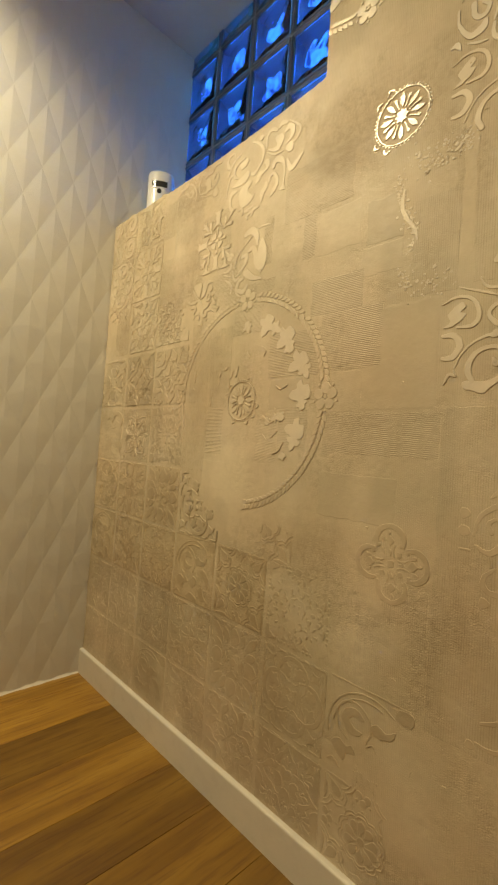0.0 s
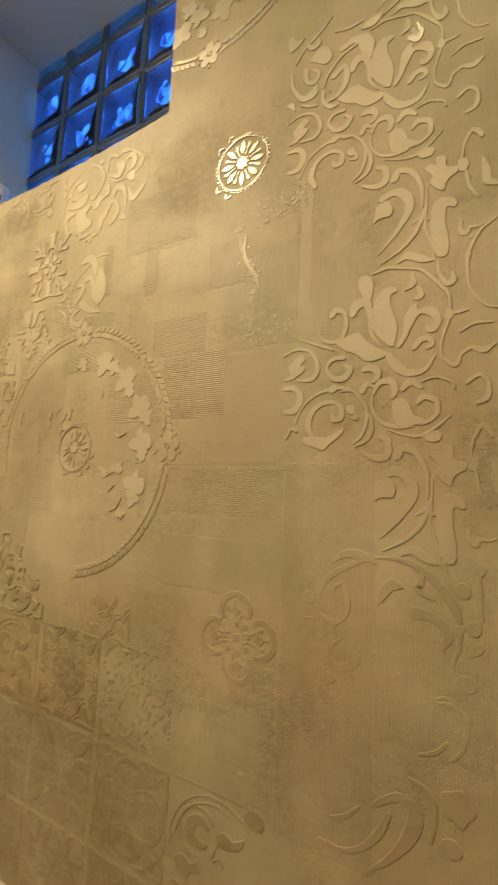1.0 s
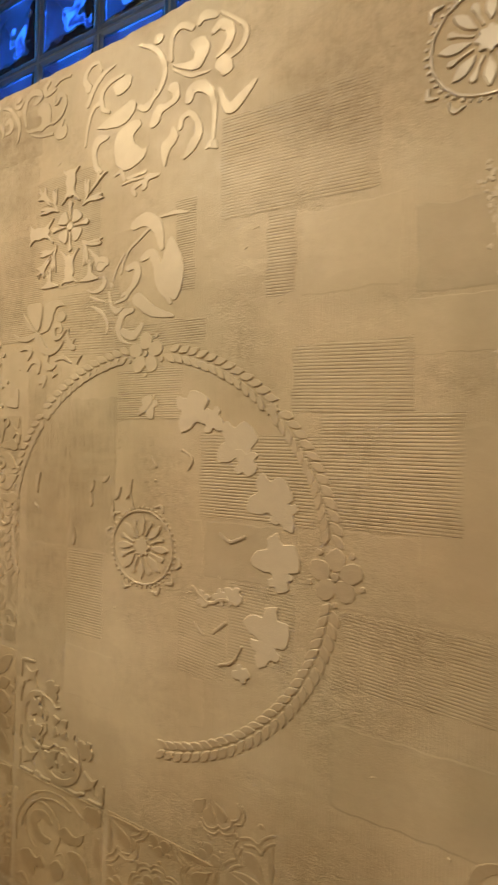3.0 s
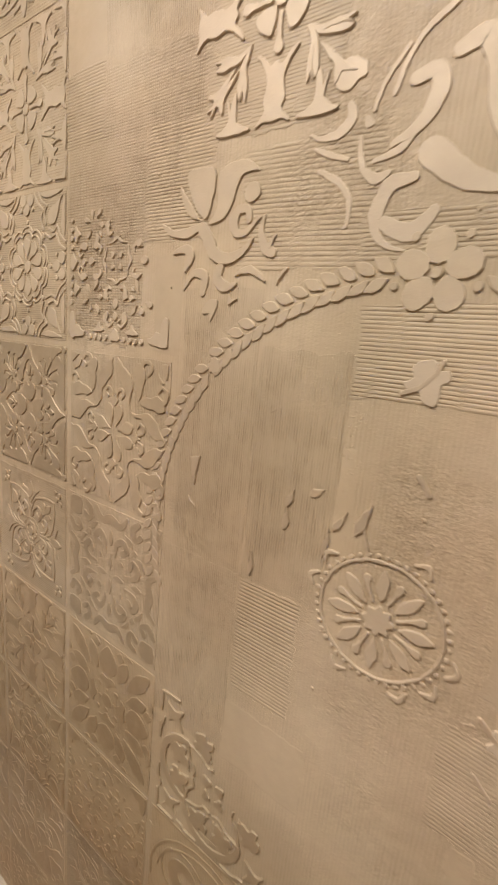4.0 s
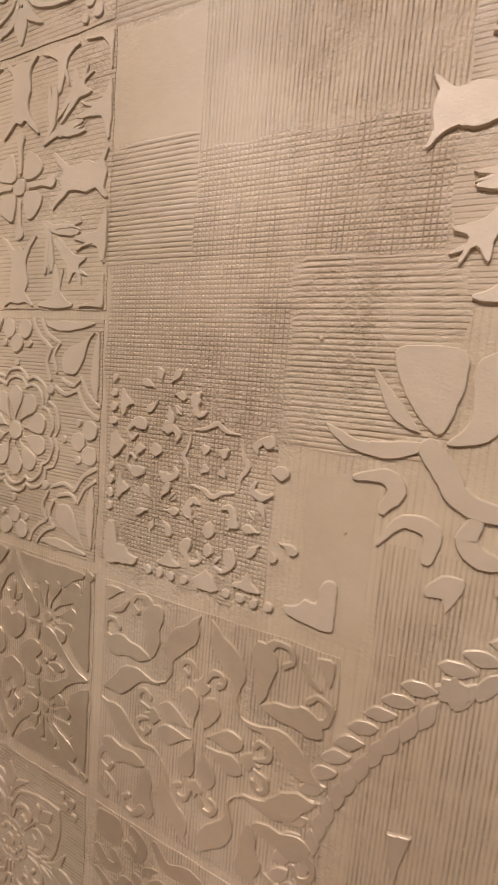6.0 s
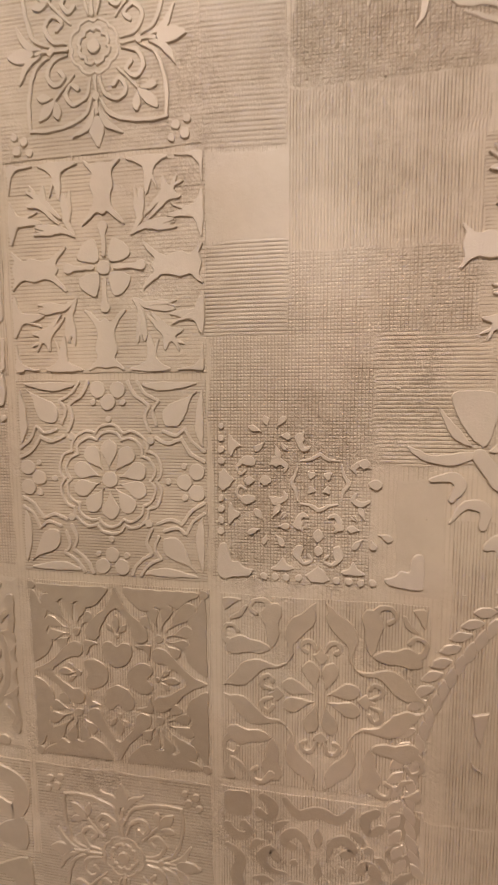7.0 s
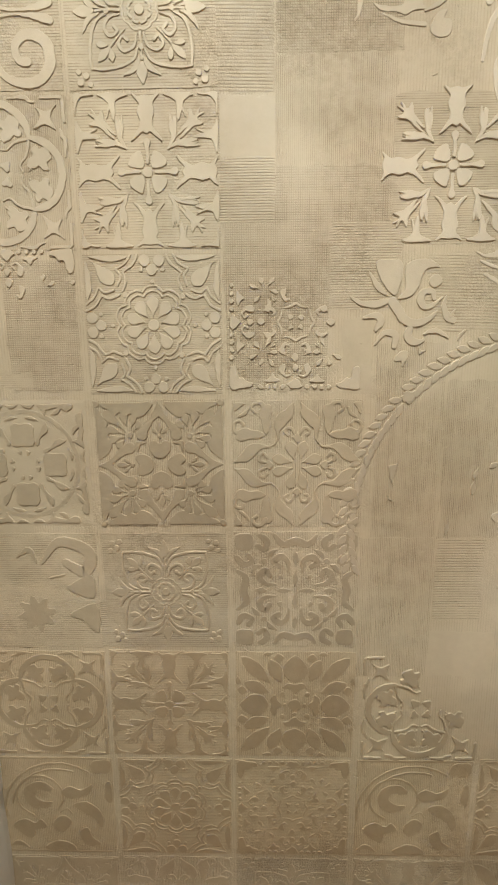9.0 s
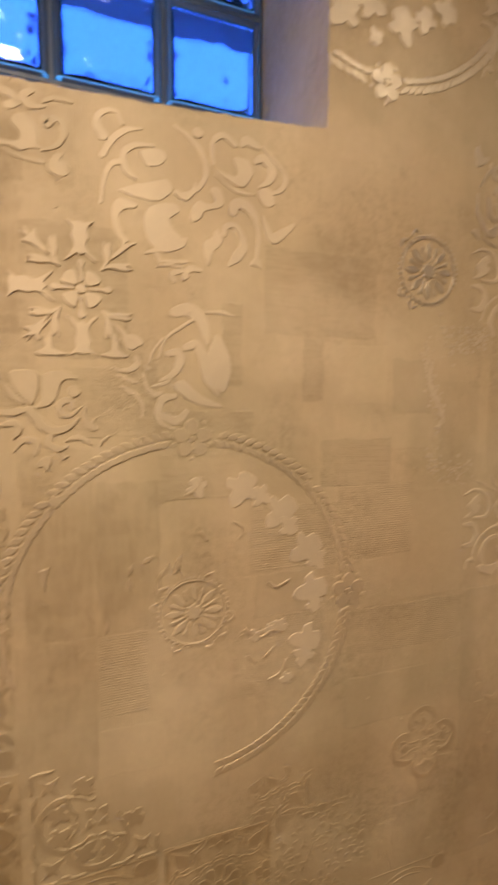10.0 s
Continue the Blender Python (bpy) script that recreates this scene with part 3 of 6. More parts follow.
def fields():
    k = 0
    for x0, x1, z0, z1, mat in (
            # round the tiles beneath the ledge
            (0.347, 0.411, 1.450, 1.513, smooth), (0.345, 0.412, 1.381, 1.450, comb_h), (0.411, 0.545, 1.44, 1.552, comb_v),
            (0.411, 0.545, 1.379, 1.441, comb_x), (0.338, 0.411, 1.515, 1.622, comb_h_fine), (0.335, 0.420, 1.622, 1.660, smooth),
            (0.413, 0.55, 1.552, 1.622, comb_x), (0.422, 0.56, 1.622, 1.658, comb_v), (0.352, 0.474, 1.19, 1.381, comb_x), (0.474, 0.556, 1.285, 1.381, comb_h),
            (0.494, 0.528, 1.185, 1.275, smooth_dark), (0.088, 0.176, 1.190, 1.345, comb_x), (0.062, 0.190, 0.843, 0.915, comb_h),
            # about the lotus and in the wreath
            (0.588, 0.700, 1.258, 1.345, comb_h_fine), (0.540, 0.664, 1.356, 1.512, skim), (0.534, 0.618, 1.0, 1.245, comb_v), (0.520, 0.618, 0.80, 1.0, comb_v), (0.62, 0.70, 1.0, 1.20, comb_v),
            (0.672, 0.712, 1.05, 1.135, smooth), (0.620, 0.682, 0.885, 0.998, comb_wide), (0.600, 0.705, 0.800, 0.868, smooth), (0.700, 0.80, 1.172, 1.235, comb_h),
            (0.690, 0.83, 1.262, 1.292, comb_h), (0.785, 0.813, 1.325, 1.436, comb_h), (0.826, 0.968, 1.060, 1.155, comb_wide), (0.800, 0.866, 0.875, 0.962, comb_tilt),
            (0.868, 0.946, 0.905, 0.990, comb_h_fine), (0.835, 0.930, 0.992, 1.056, smooth_dark), (0.817, 0.832, 0.99, 1.056, smooth), (0.820, 0.836, 0.815, 0.872, smooth),
            # between the wreath and the tall scroll
            (0.845, 1.024, 1.398, 1.515, comb_h_fine), (0.905, 0.938, 1.305, 1.396, comb_h_fine), (0.945, 1.045, 1.30, 1.39, smooth), (0.968, 1.103, 1.062, 1.178, comb_wide),
            (0.938, 1.058, 1.178, 1.250, comb_h_fine), (1.050, 1.134, 1.232, 1.285, smooth), (1.058, 1.134, 1.288, 1.372, smooth_dark), (0.986, 1.066, 0.980, 1.060, smooth_dark),
            (1.067, 1.205, 0.982, 1.168, smooth), (0.986, 1.216, 0.902, 0.978, comb_tilt), (1.252, 1.285, 1.176, 1.376, scored), (1.230, 1.250, 1.22, 1.44, smooth),
            (1.150, 1.228, 1.172, 1.34, scored), (0.985, 1.147, 0.782, 0.866, smooth), (1.218, 1.349, 0.48, 0.985, scored), (1.350, 1.48, 0.640, 0.775, scored),
            (1.085, 1.215, 0.50, 0.62, scored), (1.135, 1.212, 0.51, 0.69, scored),
            # low on the wall
            (0.56, 0.66, 0.53, 0.61, smooth_dark), (1.0, 1.1, 0.22, 0.38, smooth), (0.3, 0.42, 0.24, 0.34, smooth), (0.52, 0.62, 0.19, 0.28, smooth_dark),
            (0.80, 0.93, 0.19, 0.30, smooth), (0.03, 0.1, 0.95, 1.1, smooth), (1.32, 1.52, 0.19, 0.32, scored)):
        patch(x0, x1, z0, z1, mat, 0.00006 + 0.000004 * k)
        k += 1
    # rough veins of thicker plaster below the bright rosette
    v, f = [], []
    m = Motif(1.0, 211)
    for line, many, wide in ((((1.120, 1.388), (1.124, 1.361), (1.129, 1.335), (1.142, 1.315), (1.149, 1.290), (1.148, 1.254)), 130, 0.012), (((1.150, 1.424), (1.170, 1.395), (1.201, 1.408), (1.224, 1.411), (1.238, 1.412)), 170, 0.016), (((1.132, 1.217), (1.157, 1.193), (1.211, 1.190)), 80, 0.016)):
        line = spline(line, 12)
        for _ in range(many):
            a, b = random.choice(line)
            m.dot("crumb", random.gauss(a, wide * 0.45), random.gauss(b, wide * 0.7), random.uniform(0.0008, 0.0034), 5, random.uniform(0.1, 0.5), random.uniform(0, 6), high=random.uniform(0.25, 0.6))
    m.band("smear", (0.004, 0.008, 0.007, 0.006, 0.003), (1.130, 1.368), (1.127, 1.339), (1.137, 1.316), (1.152, 1.293), (1.158, 1.272), high=0.5)
    for _, vv, ff in m.shapes:
        f += [tuple(len(v) + i for i in q) for q in ff]
        v += vv
    tagged(mesh_object("plaster_smear", v, f, smear_plaster, wall), kind="stuff")


fields()

T = 0.0815   # half the side of a stencilled tile


TILE_LABELS = {11: "square relief tile with a round daisy", 23: "dark square relief tile with hearts and corner shells", 37: "square relief tile with a lily cross", 41: "square relief tile with fleurs and fine arabesque lines", 53: "square relief tile with four bare branches", 67: "dark square relief tile with curls and corner bosses", 71: "square relief tile with a lotus rose", 83: "square relief tile with an ivy ring", 97: "square relief tile of small broken flowers", 103: "square relief tile with acanthus leaves and rings", 109: "square relief tile with spiral volutes"}


def tile(motif, x, z, base=None, keep=None, tilt=0.0, name="relief_tile", shine=None, flat=1.0):
    if keep:
        ob = patch(x - 0.02, x + 0.02, z - T, z - T + 0.02, base or skim, 0.0003, name, 0.006)
        ob.location = (x, 0, z)
        ob.data.transform(Matrix.Translation((0, 0, 0.01 - T)))
    else:
        top = min(z + T, LEDGE - 0.006)
        low = z - T + (0.006 if top < z + T else 0.0)
        ob = patch(x - T, x + T, low, top, base or skim, 0.0003 if z < 0.5 else 0.00055, name, 0.0012)
        ob.data.transform(Matrix.Translation((0, 0, (low + top) / 2 - z)))
        ob.location = (x, 0, z)
    motif.make(ob, shine or relief_mat, keep, flat)
    tagged(ob, label=TILE_LABELS.get(motif.seed0, "square stencilled relief tile in pearl plaster"))
    if tilt:
        ob.rotation_euler = (0, radians(tilt), 0)
    return ob


def daisy():
    m = Motif(T, 11)
    m.dot("flower_eye", 0, 0, 0.085)
    for k in range(10):
        a = 90 + 36 * k
        m.petal("petal", 0.1 * math.cos(radians(a)), 0.1 * math.sin(radians(a)), a, 0.31, 0.19, 0.7)
        for r, reach in ((0.425, 0.06), (0.495, 0.06)):
            c, s = math.cos(radians(a)), math.sin(radians(a))
            w = r * math.tan(radians(17))
            m.band("scallop", (0.034,), (r * 0.95 * c - w * s, r * 0.95 * s + w * c), ((r + reach) * c - 0.62 * w * s - 0.02 * c, (r + reach) * s + 0.62 * w * c - 0.02 * s), ((r + reach) * c, (r + reach) * s), ((r + reach) * c + 0.62 * w * s - 0.02 * c, (r + reach) * s - 0.62 * w * c - 0.02 * s), (r * 0.95 * c + w * s, r * 0.95 * s - w * c), fine=3, high=1.0)
    m.sym("4")
    m.petal("petal", 0.91, 0.89, 225, 0.47, 0.23, 0.72)
    m.dot("petal", -0.105, 0.9, 0.085)
    m.dot("petal", 0.105, 0.9, 0.085)
    m.dot("petal", 0, 0.775, 0.08)
    for u, w, r in ((0.155, 0.775, 0.035), (-0.155, 0.775, 0.035), (0, 0.61, 0.035), (0.43, 0.4, 0.042)):
        m.dot("bead", u, w, r)
    m.sym("8")
    m.blob("leaf", (0.36, 0.965), (0.9, 0.965), (0.72, 0.9), (0.5, 0.885))
    m.band("scalloped_line", (0.042,), (0.21, 0.97), (0.28, 0.85), (0.42, 0.75), high=1.0)
    m.band("scalloped_line", (0.042,), (0.42, 0.74), (0.38, 0.62), (0.43, 0.49), high=1.0)
    m.band("scalloped_line", (0.038,), (0.31, 0.97), (0.39, 0.86), (0.52, 0.79), high=1.0)
    m.band("scalloped_line", (0.038,), (0.52, 0.78), (0.46, 0.69), (0.5, 0.56), high=1.0)
    return m


def ogee():
    m = Motif(T, 23)
    m.sym("4")
    m.blob("heart_petal", (0, 0.1), (0.1, 0.14), (0.17, 0.25), (0.15, 0.36), (0.07, 0.38), (0, 0.33), (-0.07, 0.38), (-0.15, 0.36), (-0.17, 0.25), (-0.1, 0.14))
    m.dot("bead", 0, 0.44, 0.032)
    m.petal("petal", 0, 0.48, 90, 0.2, 0.09, 0.6)
    m.petal("petal", 0.03, 0.47, 52, 0.13, 0.06, 0.6)
    m.petal("petal", -0.03, 0.47, 128, 0.13, 0.06, 0.6)
    m.dot("bead", 0.46, 0.45, 0.048)
    for a, l in ((-40, 0.2), (-12, 0.25), (17, 0.3), (45, 0.46), (73, 0.3), (102, 0.25), (130, 0.2)):
        m.petal("petal", 0.46 + 0.085 * math.cos(radians(a)), 0.45 + 0.085 * math.sin(radians(a)), a, l, 0.135 if a != 45 else 0.19, 0.76)
    m.blob("bracket", (0.2, 0.35), (0.29, 0.31), (0.31, 0.29), (0.35, 0.2), (0.375, 0.3), (0.37, 0.37), (0.3, 0.375))
    m.dot("corner_boss", 0.945, 0.945, 0.05)
    m.blob("ogee_frame", (0, 0.97), (0.05, 0.86), (0.14, 0.73), (0.28, 0.6), (0.35, 0.5), (0.34, 0.41), (0.25, 0.38), (0.18, 0.44), (0.16, 0.54), (0, 0.74), (-0.16, 0.54), (-0.18, 0.44), (-0.25, 0.38), (-0.34, 0.41), (-0.35, 0.5), (-0.28, 0.6), (-0.14, 0.73), (-0.05, 0.86))
    m.sym("8")
    m.blob("corner_field", (0.085, 0.965), (0.3, 0.97), (0.6, 0.97), (0.88, 0.965), (0.86, 0.9), (0.76, 0.85), (0.67, 0.77), (0.59, 0.81), (0.51, 0.76), (0.43, 0.79), (0.36, 0.73), (0.25, 0.75), (0.15, 0.83))
    return m


def lily_cross():
    m = Motif(T, 37)
    m.sym("4")
    m.petal("petal", 0.04, 0.06, 76, 0.33, 0.17, 0.68)
    m.petal("petal", -0.04, 0.06, 104, 0.33, 0.17, 0.68)
    m.blob("bud", (0, 0.35), (0.05, 0.39), (0.075, 0.44), (0.03, 0.47), (0, 0.52), (-0.03, 0.47), (-0.075, 0.44), (-0.05, 0.39))
    m.sym("8")
    m.band("curl", (0.03, 0.05, 0.05, 0.045, 0.05), (0.04, 0.47), (0.075, 0.56), (0.15, 0.575), (0.19, 0.51), (0.14, 0.47))
    m.blob("leaf", (0.335, 0.33), (0.305, 0.42), (0.325, 0.52), (0.35, 0.62), (0.33, 0.72), (0.27, 0.8), (0.17, 0.87), (0.11, 0.93), (0.045, 0.97), (0.06, 0.9), (0.045, 0.81), (0.09, 0.71), (0.17, 0.63), (0.25, 0.54), (0.275, 0.4))
    m.blob("leaf", (0.47, 0.48), (0.53, 0.57), (0.55, 0.69), (0.59, 0.79), (0.53, 0.91), (0.42, 0.94), (0.375, 0.84), (0.41, 0.72), (0.405, 0.6))
    m.band("curl", (0.09, 0.06, 0.05, 0.045, 0.05), (0.49, 0.88), (0.55, 0.955), (0.65, 0.955), (0.69, 0.87), (0.63, 0.82))
    m.sym("4")
    m.blob("corner_leaf", (0.84, 0.95), (0.96, 0.96), (0.95, 0.78), (0.9, 0.86))
    m.band("corner_leaf", (0.04, 0.06, 0.04), (0.76, 0.88), (0.8, 0.8), (0.88, 0.74))
    return m


def arabesque():
    m = Motif(0.9 * T, 41)
    m.dot("flower_eye", 0, 0, 0.075)
    m.band("ring", (0.045,), *[(r * math.cos(a), r * math.sin(a)) for a, r in ((0.19635 * k, 0.17 if k % 4 else 0.145) for k in range(32))], closed=True, fine=1, high=0.8)
    m.band("ring", (0.035,), *[(r * math.cos(a), r * math.sin(a)) for a, r in ((0.19635 * k, 0.26 if k % 4 else 0.235) for k in range(32))], closed=True, fine=1, high=0.7)
    m.sym("4")
    m.petal("leaf", 0, 0.66, 90, 0.32, 0.17, 0.45)
    m.band("stem", (0.05, 0.035, 0.05), (0, 0.3), (0, 0.46), (0, 0.64))
    m.dot("bead", 0, 0.48, 0.045)
    m.dot("bead", 0.84, 0.84, 0.05)
    m.dot("bead", 0.93, 0.93, 0.055)
    m.petal("leaf", 0.42, 0.43, 45, 0.33, 0.13, 0.6)
    m.petal("leaf", 0.45, 0.47, 95, 0.2, 0.1, 0.6)
    m.petal("leaf", 0.47, 0.45, -5, 0.2, 0.1, 0.6)
    m.band("stem", (0.03, 0.04), (0.24, 0.25), (0.44, 0.45))
    m.sym("8")
    m.band("leaf", (0.03, 0.085, 0.03), (0.03, 0.6), (0.1, 0.75), (0.27, 0.85))
    m.band("ogive_line", (0.03, 0.05, 0.05, 0.05, 0.04), (0.05, 0.5), (0.13, 0.65), (0.33, 0.73), (0.55, 0.76), (0.75, 0.75))
    m.band("curl", (0.03, 0.05, 0.055, 0.055, 0.05, 0.06), (0.05, 0.3), (0.1, 0.46), (0.24, 0.53), (0.33, 0.44), (0.27, 0.34), (0.2, 0.39))
    m.dot("bead", 0.96, 0.79, 0.045)
    return m


def branches():
    m = Motif(T, 53)
    m.grow = 0.0008
    m.dot("flower_eye", 0, 0, 0.06)
    m.sym("4")
    m.band("stem", (0.05, 0.055, 0.11), (0, 0.12), (0, 0.28), (0, 0.37))
    m.blob("heart_petal", (0.06, 0.06), (0.24, 0.09), (0.25, 0.16), (0.2, 0.22), (0.15, 0.25), (0.08, 0.25))
    m.blob("trunk", (-0.18, 0.97), (-0.1, 0.94), (0, 0.955), (0.1, 0.94), (0.18, 0.97), (0.09, 0.86), (0.11, 0.76), (0.08, 0.62), (0.12, 0.52), (0.21, 0.4), (0.14, 0.44), (0.06, 0.51), (0, 0.485), (-0.06, 0.51), (-0.14, 0.44), (-0.21, 0.4), (-0.12, 0.52), (-0.08, 0.62), (-0.11, 0.76), (-0.09, 0.86))
    m.sym("8")
    m.blob("branch", (0.29, 0.29), (0.4, 0.38), (0.52, 0.41), (0.62, 0.42), (0.7, 0.4), (0.6, 0.36), (0.72, 0.33), (0.56, 0.32), (0.44, 0.34))
    m.blob("twig", (0.42, 0.46), (0.5, 0.56), (0.58, 0.66), (0.6, 0.78), (0.66, 0.7), (0.79, 0.74), (0.66, 0.65), (0.56, 0.56))
    m.blob("thorn", (0.26, 0.97), (0.34, 0.93), (0.41, 0.9), (0.44, 0.64), (0.5, 0.82), (0.53, 0.91), (0.64, 0.97))
    m.blob("corner_leaf", (0.72, 0.97), (0.84, 0.965), (0.97, 0.97), (0.96, 0.88), (0.87, 0.94))
    m.blob("edge_leaf", (0.97, 0.62), (0.86, 0.5), (0.68, 0.54), (0.86, 0.45), (0.97, 0.3))
    m.band("twig", (0.05, 0.04, 0.02), (0.35, 0.46), (0.35, 0.58), (0.38, 0.7))
    return m


def curls():
    m = Motif(T, 67)
    m.sym("quad")
    m.blob("corner_boss", (0.7, 0.71), (0.82, 0.68), (0.94, 0.7), (0.97, 0.82), (0.95, 0.95), (0.82, 0.97), (0.7, 0.95), (0.67, 0.82))
    m.sym("4")
    m.petal("petal", 0.0, 0.06, 90, 0.26, 0.09, 0.5)
    m.petal("petal", 0.0, 0.44, 90, 0.24, 0.1, 0.5)
    m.band("bridge", (0.07, 0.12, 0.14, 0.12, 0.07), (-0.33, 0.93), (-0.2, 0.79), (0, 0.84), (0.2, 0.79), (0.33, 0.93))
    m.dot("bead", 0.24, 0.24, 0.045)
    m.dot("bead", 0.5, 0.5, 0.05)
    m.sym("8")
    m.band("curl", (0.04, 0.09, 0.12, 0.11, 0.1), (0.1, 0.32), (0.13, 0.5), (0.25, 0.58), (0.35, 0.48), (0.26, 0.42))
    m.band("curl", (0.1, 0.12, 0.09, 0.1), (0.56, 0.93), (0.45, 0.84), (0.5, 0.7), (0.6, 0.76))
    m.band("leaf", (0.03, 0.09, 0.03), (0.3, 0.7), (0.4, 0.63), (0.44, 0.56))
    return m


def lotus_rose():
    m = Motif(T, 71)
    m.dot("flower_eye", 0, 0, 0.11)
    m.sym("4")
    m.petal("petal", 0, 0.44, 90, 0.5, 0.44, 0.42)
    m.petal("petal", 0.42, 0.42, 45, 0.68, 0.26, 0.55)
    m.blob("crown_leaf", (-0.2, 0.33), (-0.1, 0.3), (0, 0.22), (0.1, 0.3), (0.2, 0.33), (0.12, 0.42), (0, 0.4), (-0.12, 0.42))
    m.dot("bead", 0.21, 0.21, 0.05)
    m.dot("bead", 0, 0.17, 0.035)
    m.sym("8")
    m.petal("petal", 0.24, 0.44, 66, 0.46, 0.24, 0.55)
    m.blob("lozenge", (0.19, 0.9), (0.29, 0.97), (0.36, 0.88), (0.27, 0.81))
    m.petal("leaf", 0.55, 0.96, 180, 0.16, 0.08)
    return m


def ivy(m, u, w, turn, size, name="ivy_leaf"):
    pts = [(0.0, -0.5), (0.28, -0.42), (0.3, -0.18), (0.55, -0.1), (0.44, 0.14), (0.24, 0.18), (0.22, 0.4), (0.0, 0.6), (-0.2, 0.38), (-0.26, 0.16), (-0.48, 0.1), (-0.5, -0.14), (-0.3, -0.2), (-0.26, -0.44)]
    a = radians(turn)
    m.blob(name, *[(u + size * (x * math.cos(a) - y * math.sin(a)), w + size * (x * math.sin(a) + y * math.cos(a))) for x, y in pts], fine=3)


def clover_ring():
    """Four broad lobes with ivy leaves, four clovers in the middle, stars in the corners."""
    m = Motif(T, 83)
    m.sym("4")
    m.band("lobe", (0.06, 0.11, 0.11, 0.11, 0.11, 0.11, 0.11, 0.11, 0.06), *[(0.46 * math.cos(a), 0.43 + 0.46 * math.sin(a)) for a in (radians(d) for d in (4, 24, 46, 68, 90, 112, 134, 156, 176))], fine=3)
    m.dot("clover", 0.105, 0.105, 0.085, 3, 0.4, 0.8)
    m.blob("star", (0.86, 0.86), (0.73, 0.78), (0.58, 0.84), (0.63, 0.72), (0.53, 0.56), (0.7, 0.62), (0.84, 0.56), (0.78, 0.72))
    m.sym("8")
    ivy(m, 0.2, 0.58, 150, 0.34)
    m.band("loop", (0.045, 0.04, 0.03, 0.03), (0.43, 0.45), (0.24, 0.4), (0.12, 0.31), (0.03, 0.33))
    m.band("stem", (0.03, 0.02), (0.05, 0.42), (0.13, 0.5))
    m.band("edge_leaf", (0.03, 0.06, 0.05, 0.03), (0.22, 0.955), (0.42, 0.96), (0.48, 0.92), (0.56, 0.9))
    m.band("edge_leaf", (0.05, 0.05), (0.66, 0.965), (0.93, 0.955))
    return m


def millefleur():
    """A carpet of small broken flowers with a beaded border."""
    m = Motif(T, 97)
    m.sym("quad")
    m.dot("bud", 0.075, 0.07, 0.045, 3, 0.35, 0.78)
    for a, r, l in ((20, 0.08, 0.14), (75, 0.07, 0.12), (130, 0.09, 0.15), (185, 0.08, 0.13), (245, 0.09, 0.16), (310, 0.07, 0.15)):
        m.petal("petal", 0.47 + r * math.cos(radians(a)), 0.44 + r * math.sin(radians(a)), a, l, 0.07, 0.68)
    m.blob("corner_leaf", (0.96, 0.96), (0.965, 0.68), (0.9, 0.63), (0.85, 0.7), (0.83, 0.8), (0.76, 0.8), (0.7, 0.86), (0.62, 0.88), (0.66, 0.94), (0.8, 0.965))
    m.sym("8")
    for u in (0.18, 0.29, 0.4, 0.51):
        m.dot("bead", u, 0.935, 0.036)
    m.blob("leaf", (0.22, 0.84), (0.3, 0.87), (0.44, 0.86), (0.38, 0.8), (0.33, 0.74), (0.29, 0.8))
    m.blob("leaf", (0.14, 0.62), (0.2, 0.6), (0.24, 0.68), (0.21, 0.74), (0.15, 0.72))
    m.band("curl", (0.05, 0.035, 0.03, 0.03), (0.19, 0.72), (0.13, 0.78), (0.06, 0.75), (0.09, 0.7))
    m.band("curl", (0.03, 0.05, 0.06, 0.03), (0.1, 0.33), (0.15, 0.31), (0.19, 0.38), (0.16, 0.46))
    m.blob("scrap", (0.34, 0.2), (0.42, 0.24), (0.46, 0.18), (0.41, 0.14), (0.37, 0.16))
    m.blob("scrap", (0.3, 0.3), (0.36, 0.36), (0.3, 0.34))
    m.sym("4")
    m.blob("lozenge", (0, 0.44), (0.06, 0.52), (0, 0.57), (-0.05, 0.51))
    m.blob("lozenge", (0, 0.6), (0.04, 0.66), (0, 0.71), (-0.05, 0.66))
    m.band("bracket", (0.02, 0.035, 0.045, 0.035, 0.02), (-0.17, 0.2), (-0.08, 0.22), (0.0, 0.26), (0.08, 0.22), (0.17, 0.21), high=0.8)
    m.blob("star", (-0.12, 0.93), (-0.07, 0.85), (0, 0.8), (0.06, 0.86), (0.12, 0.9), (0.07, 0.96), (-0.06, 0.97), round_=False)
    return m


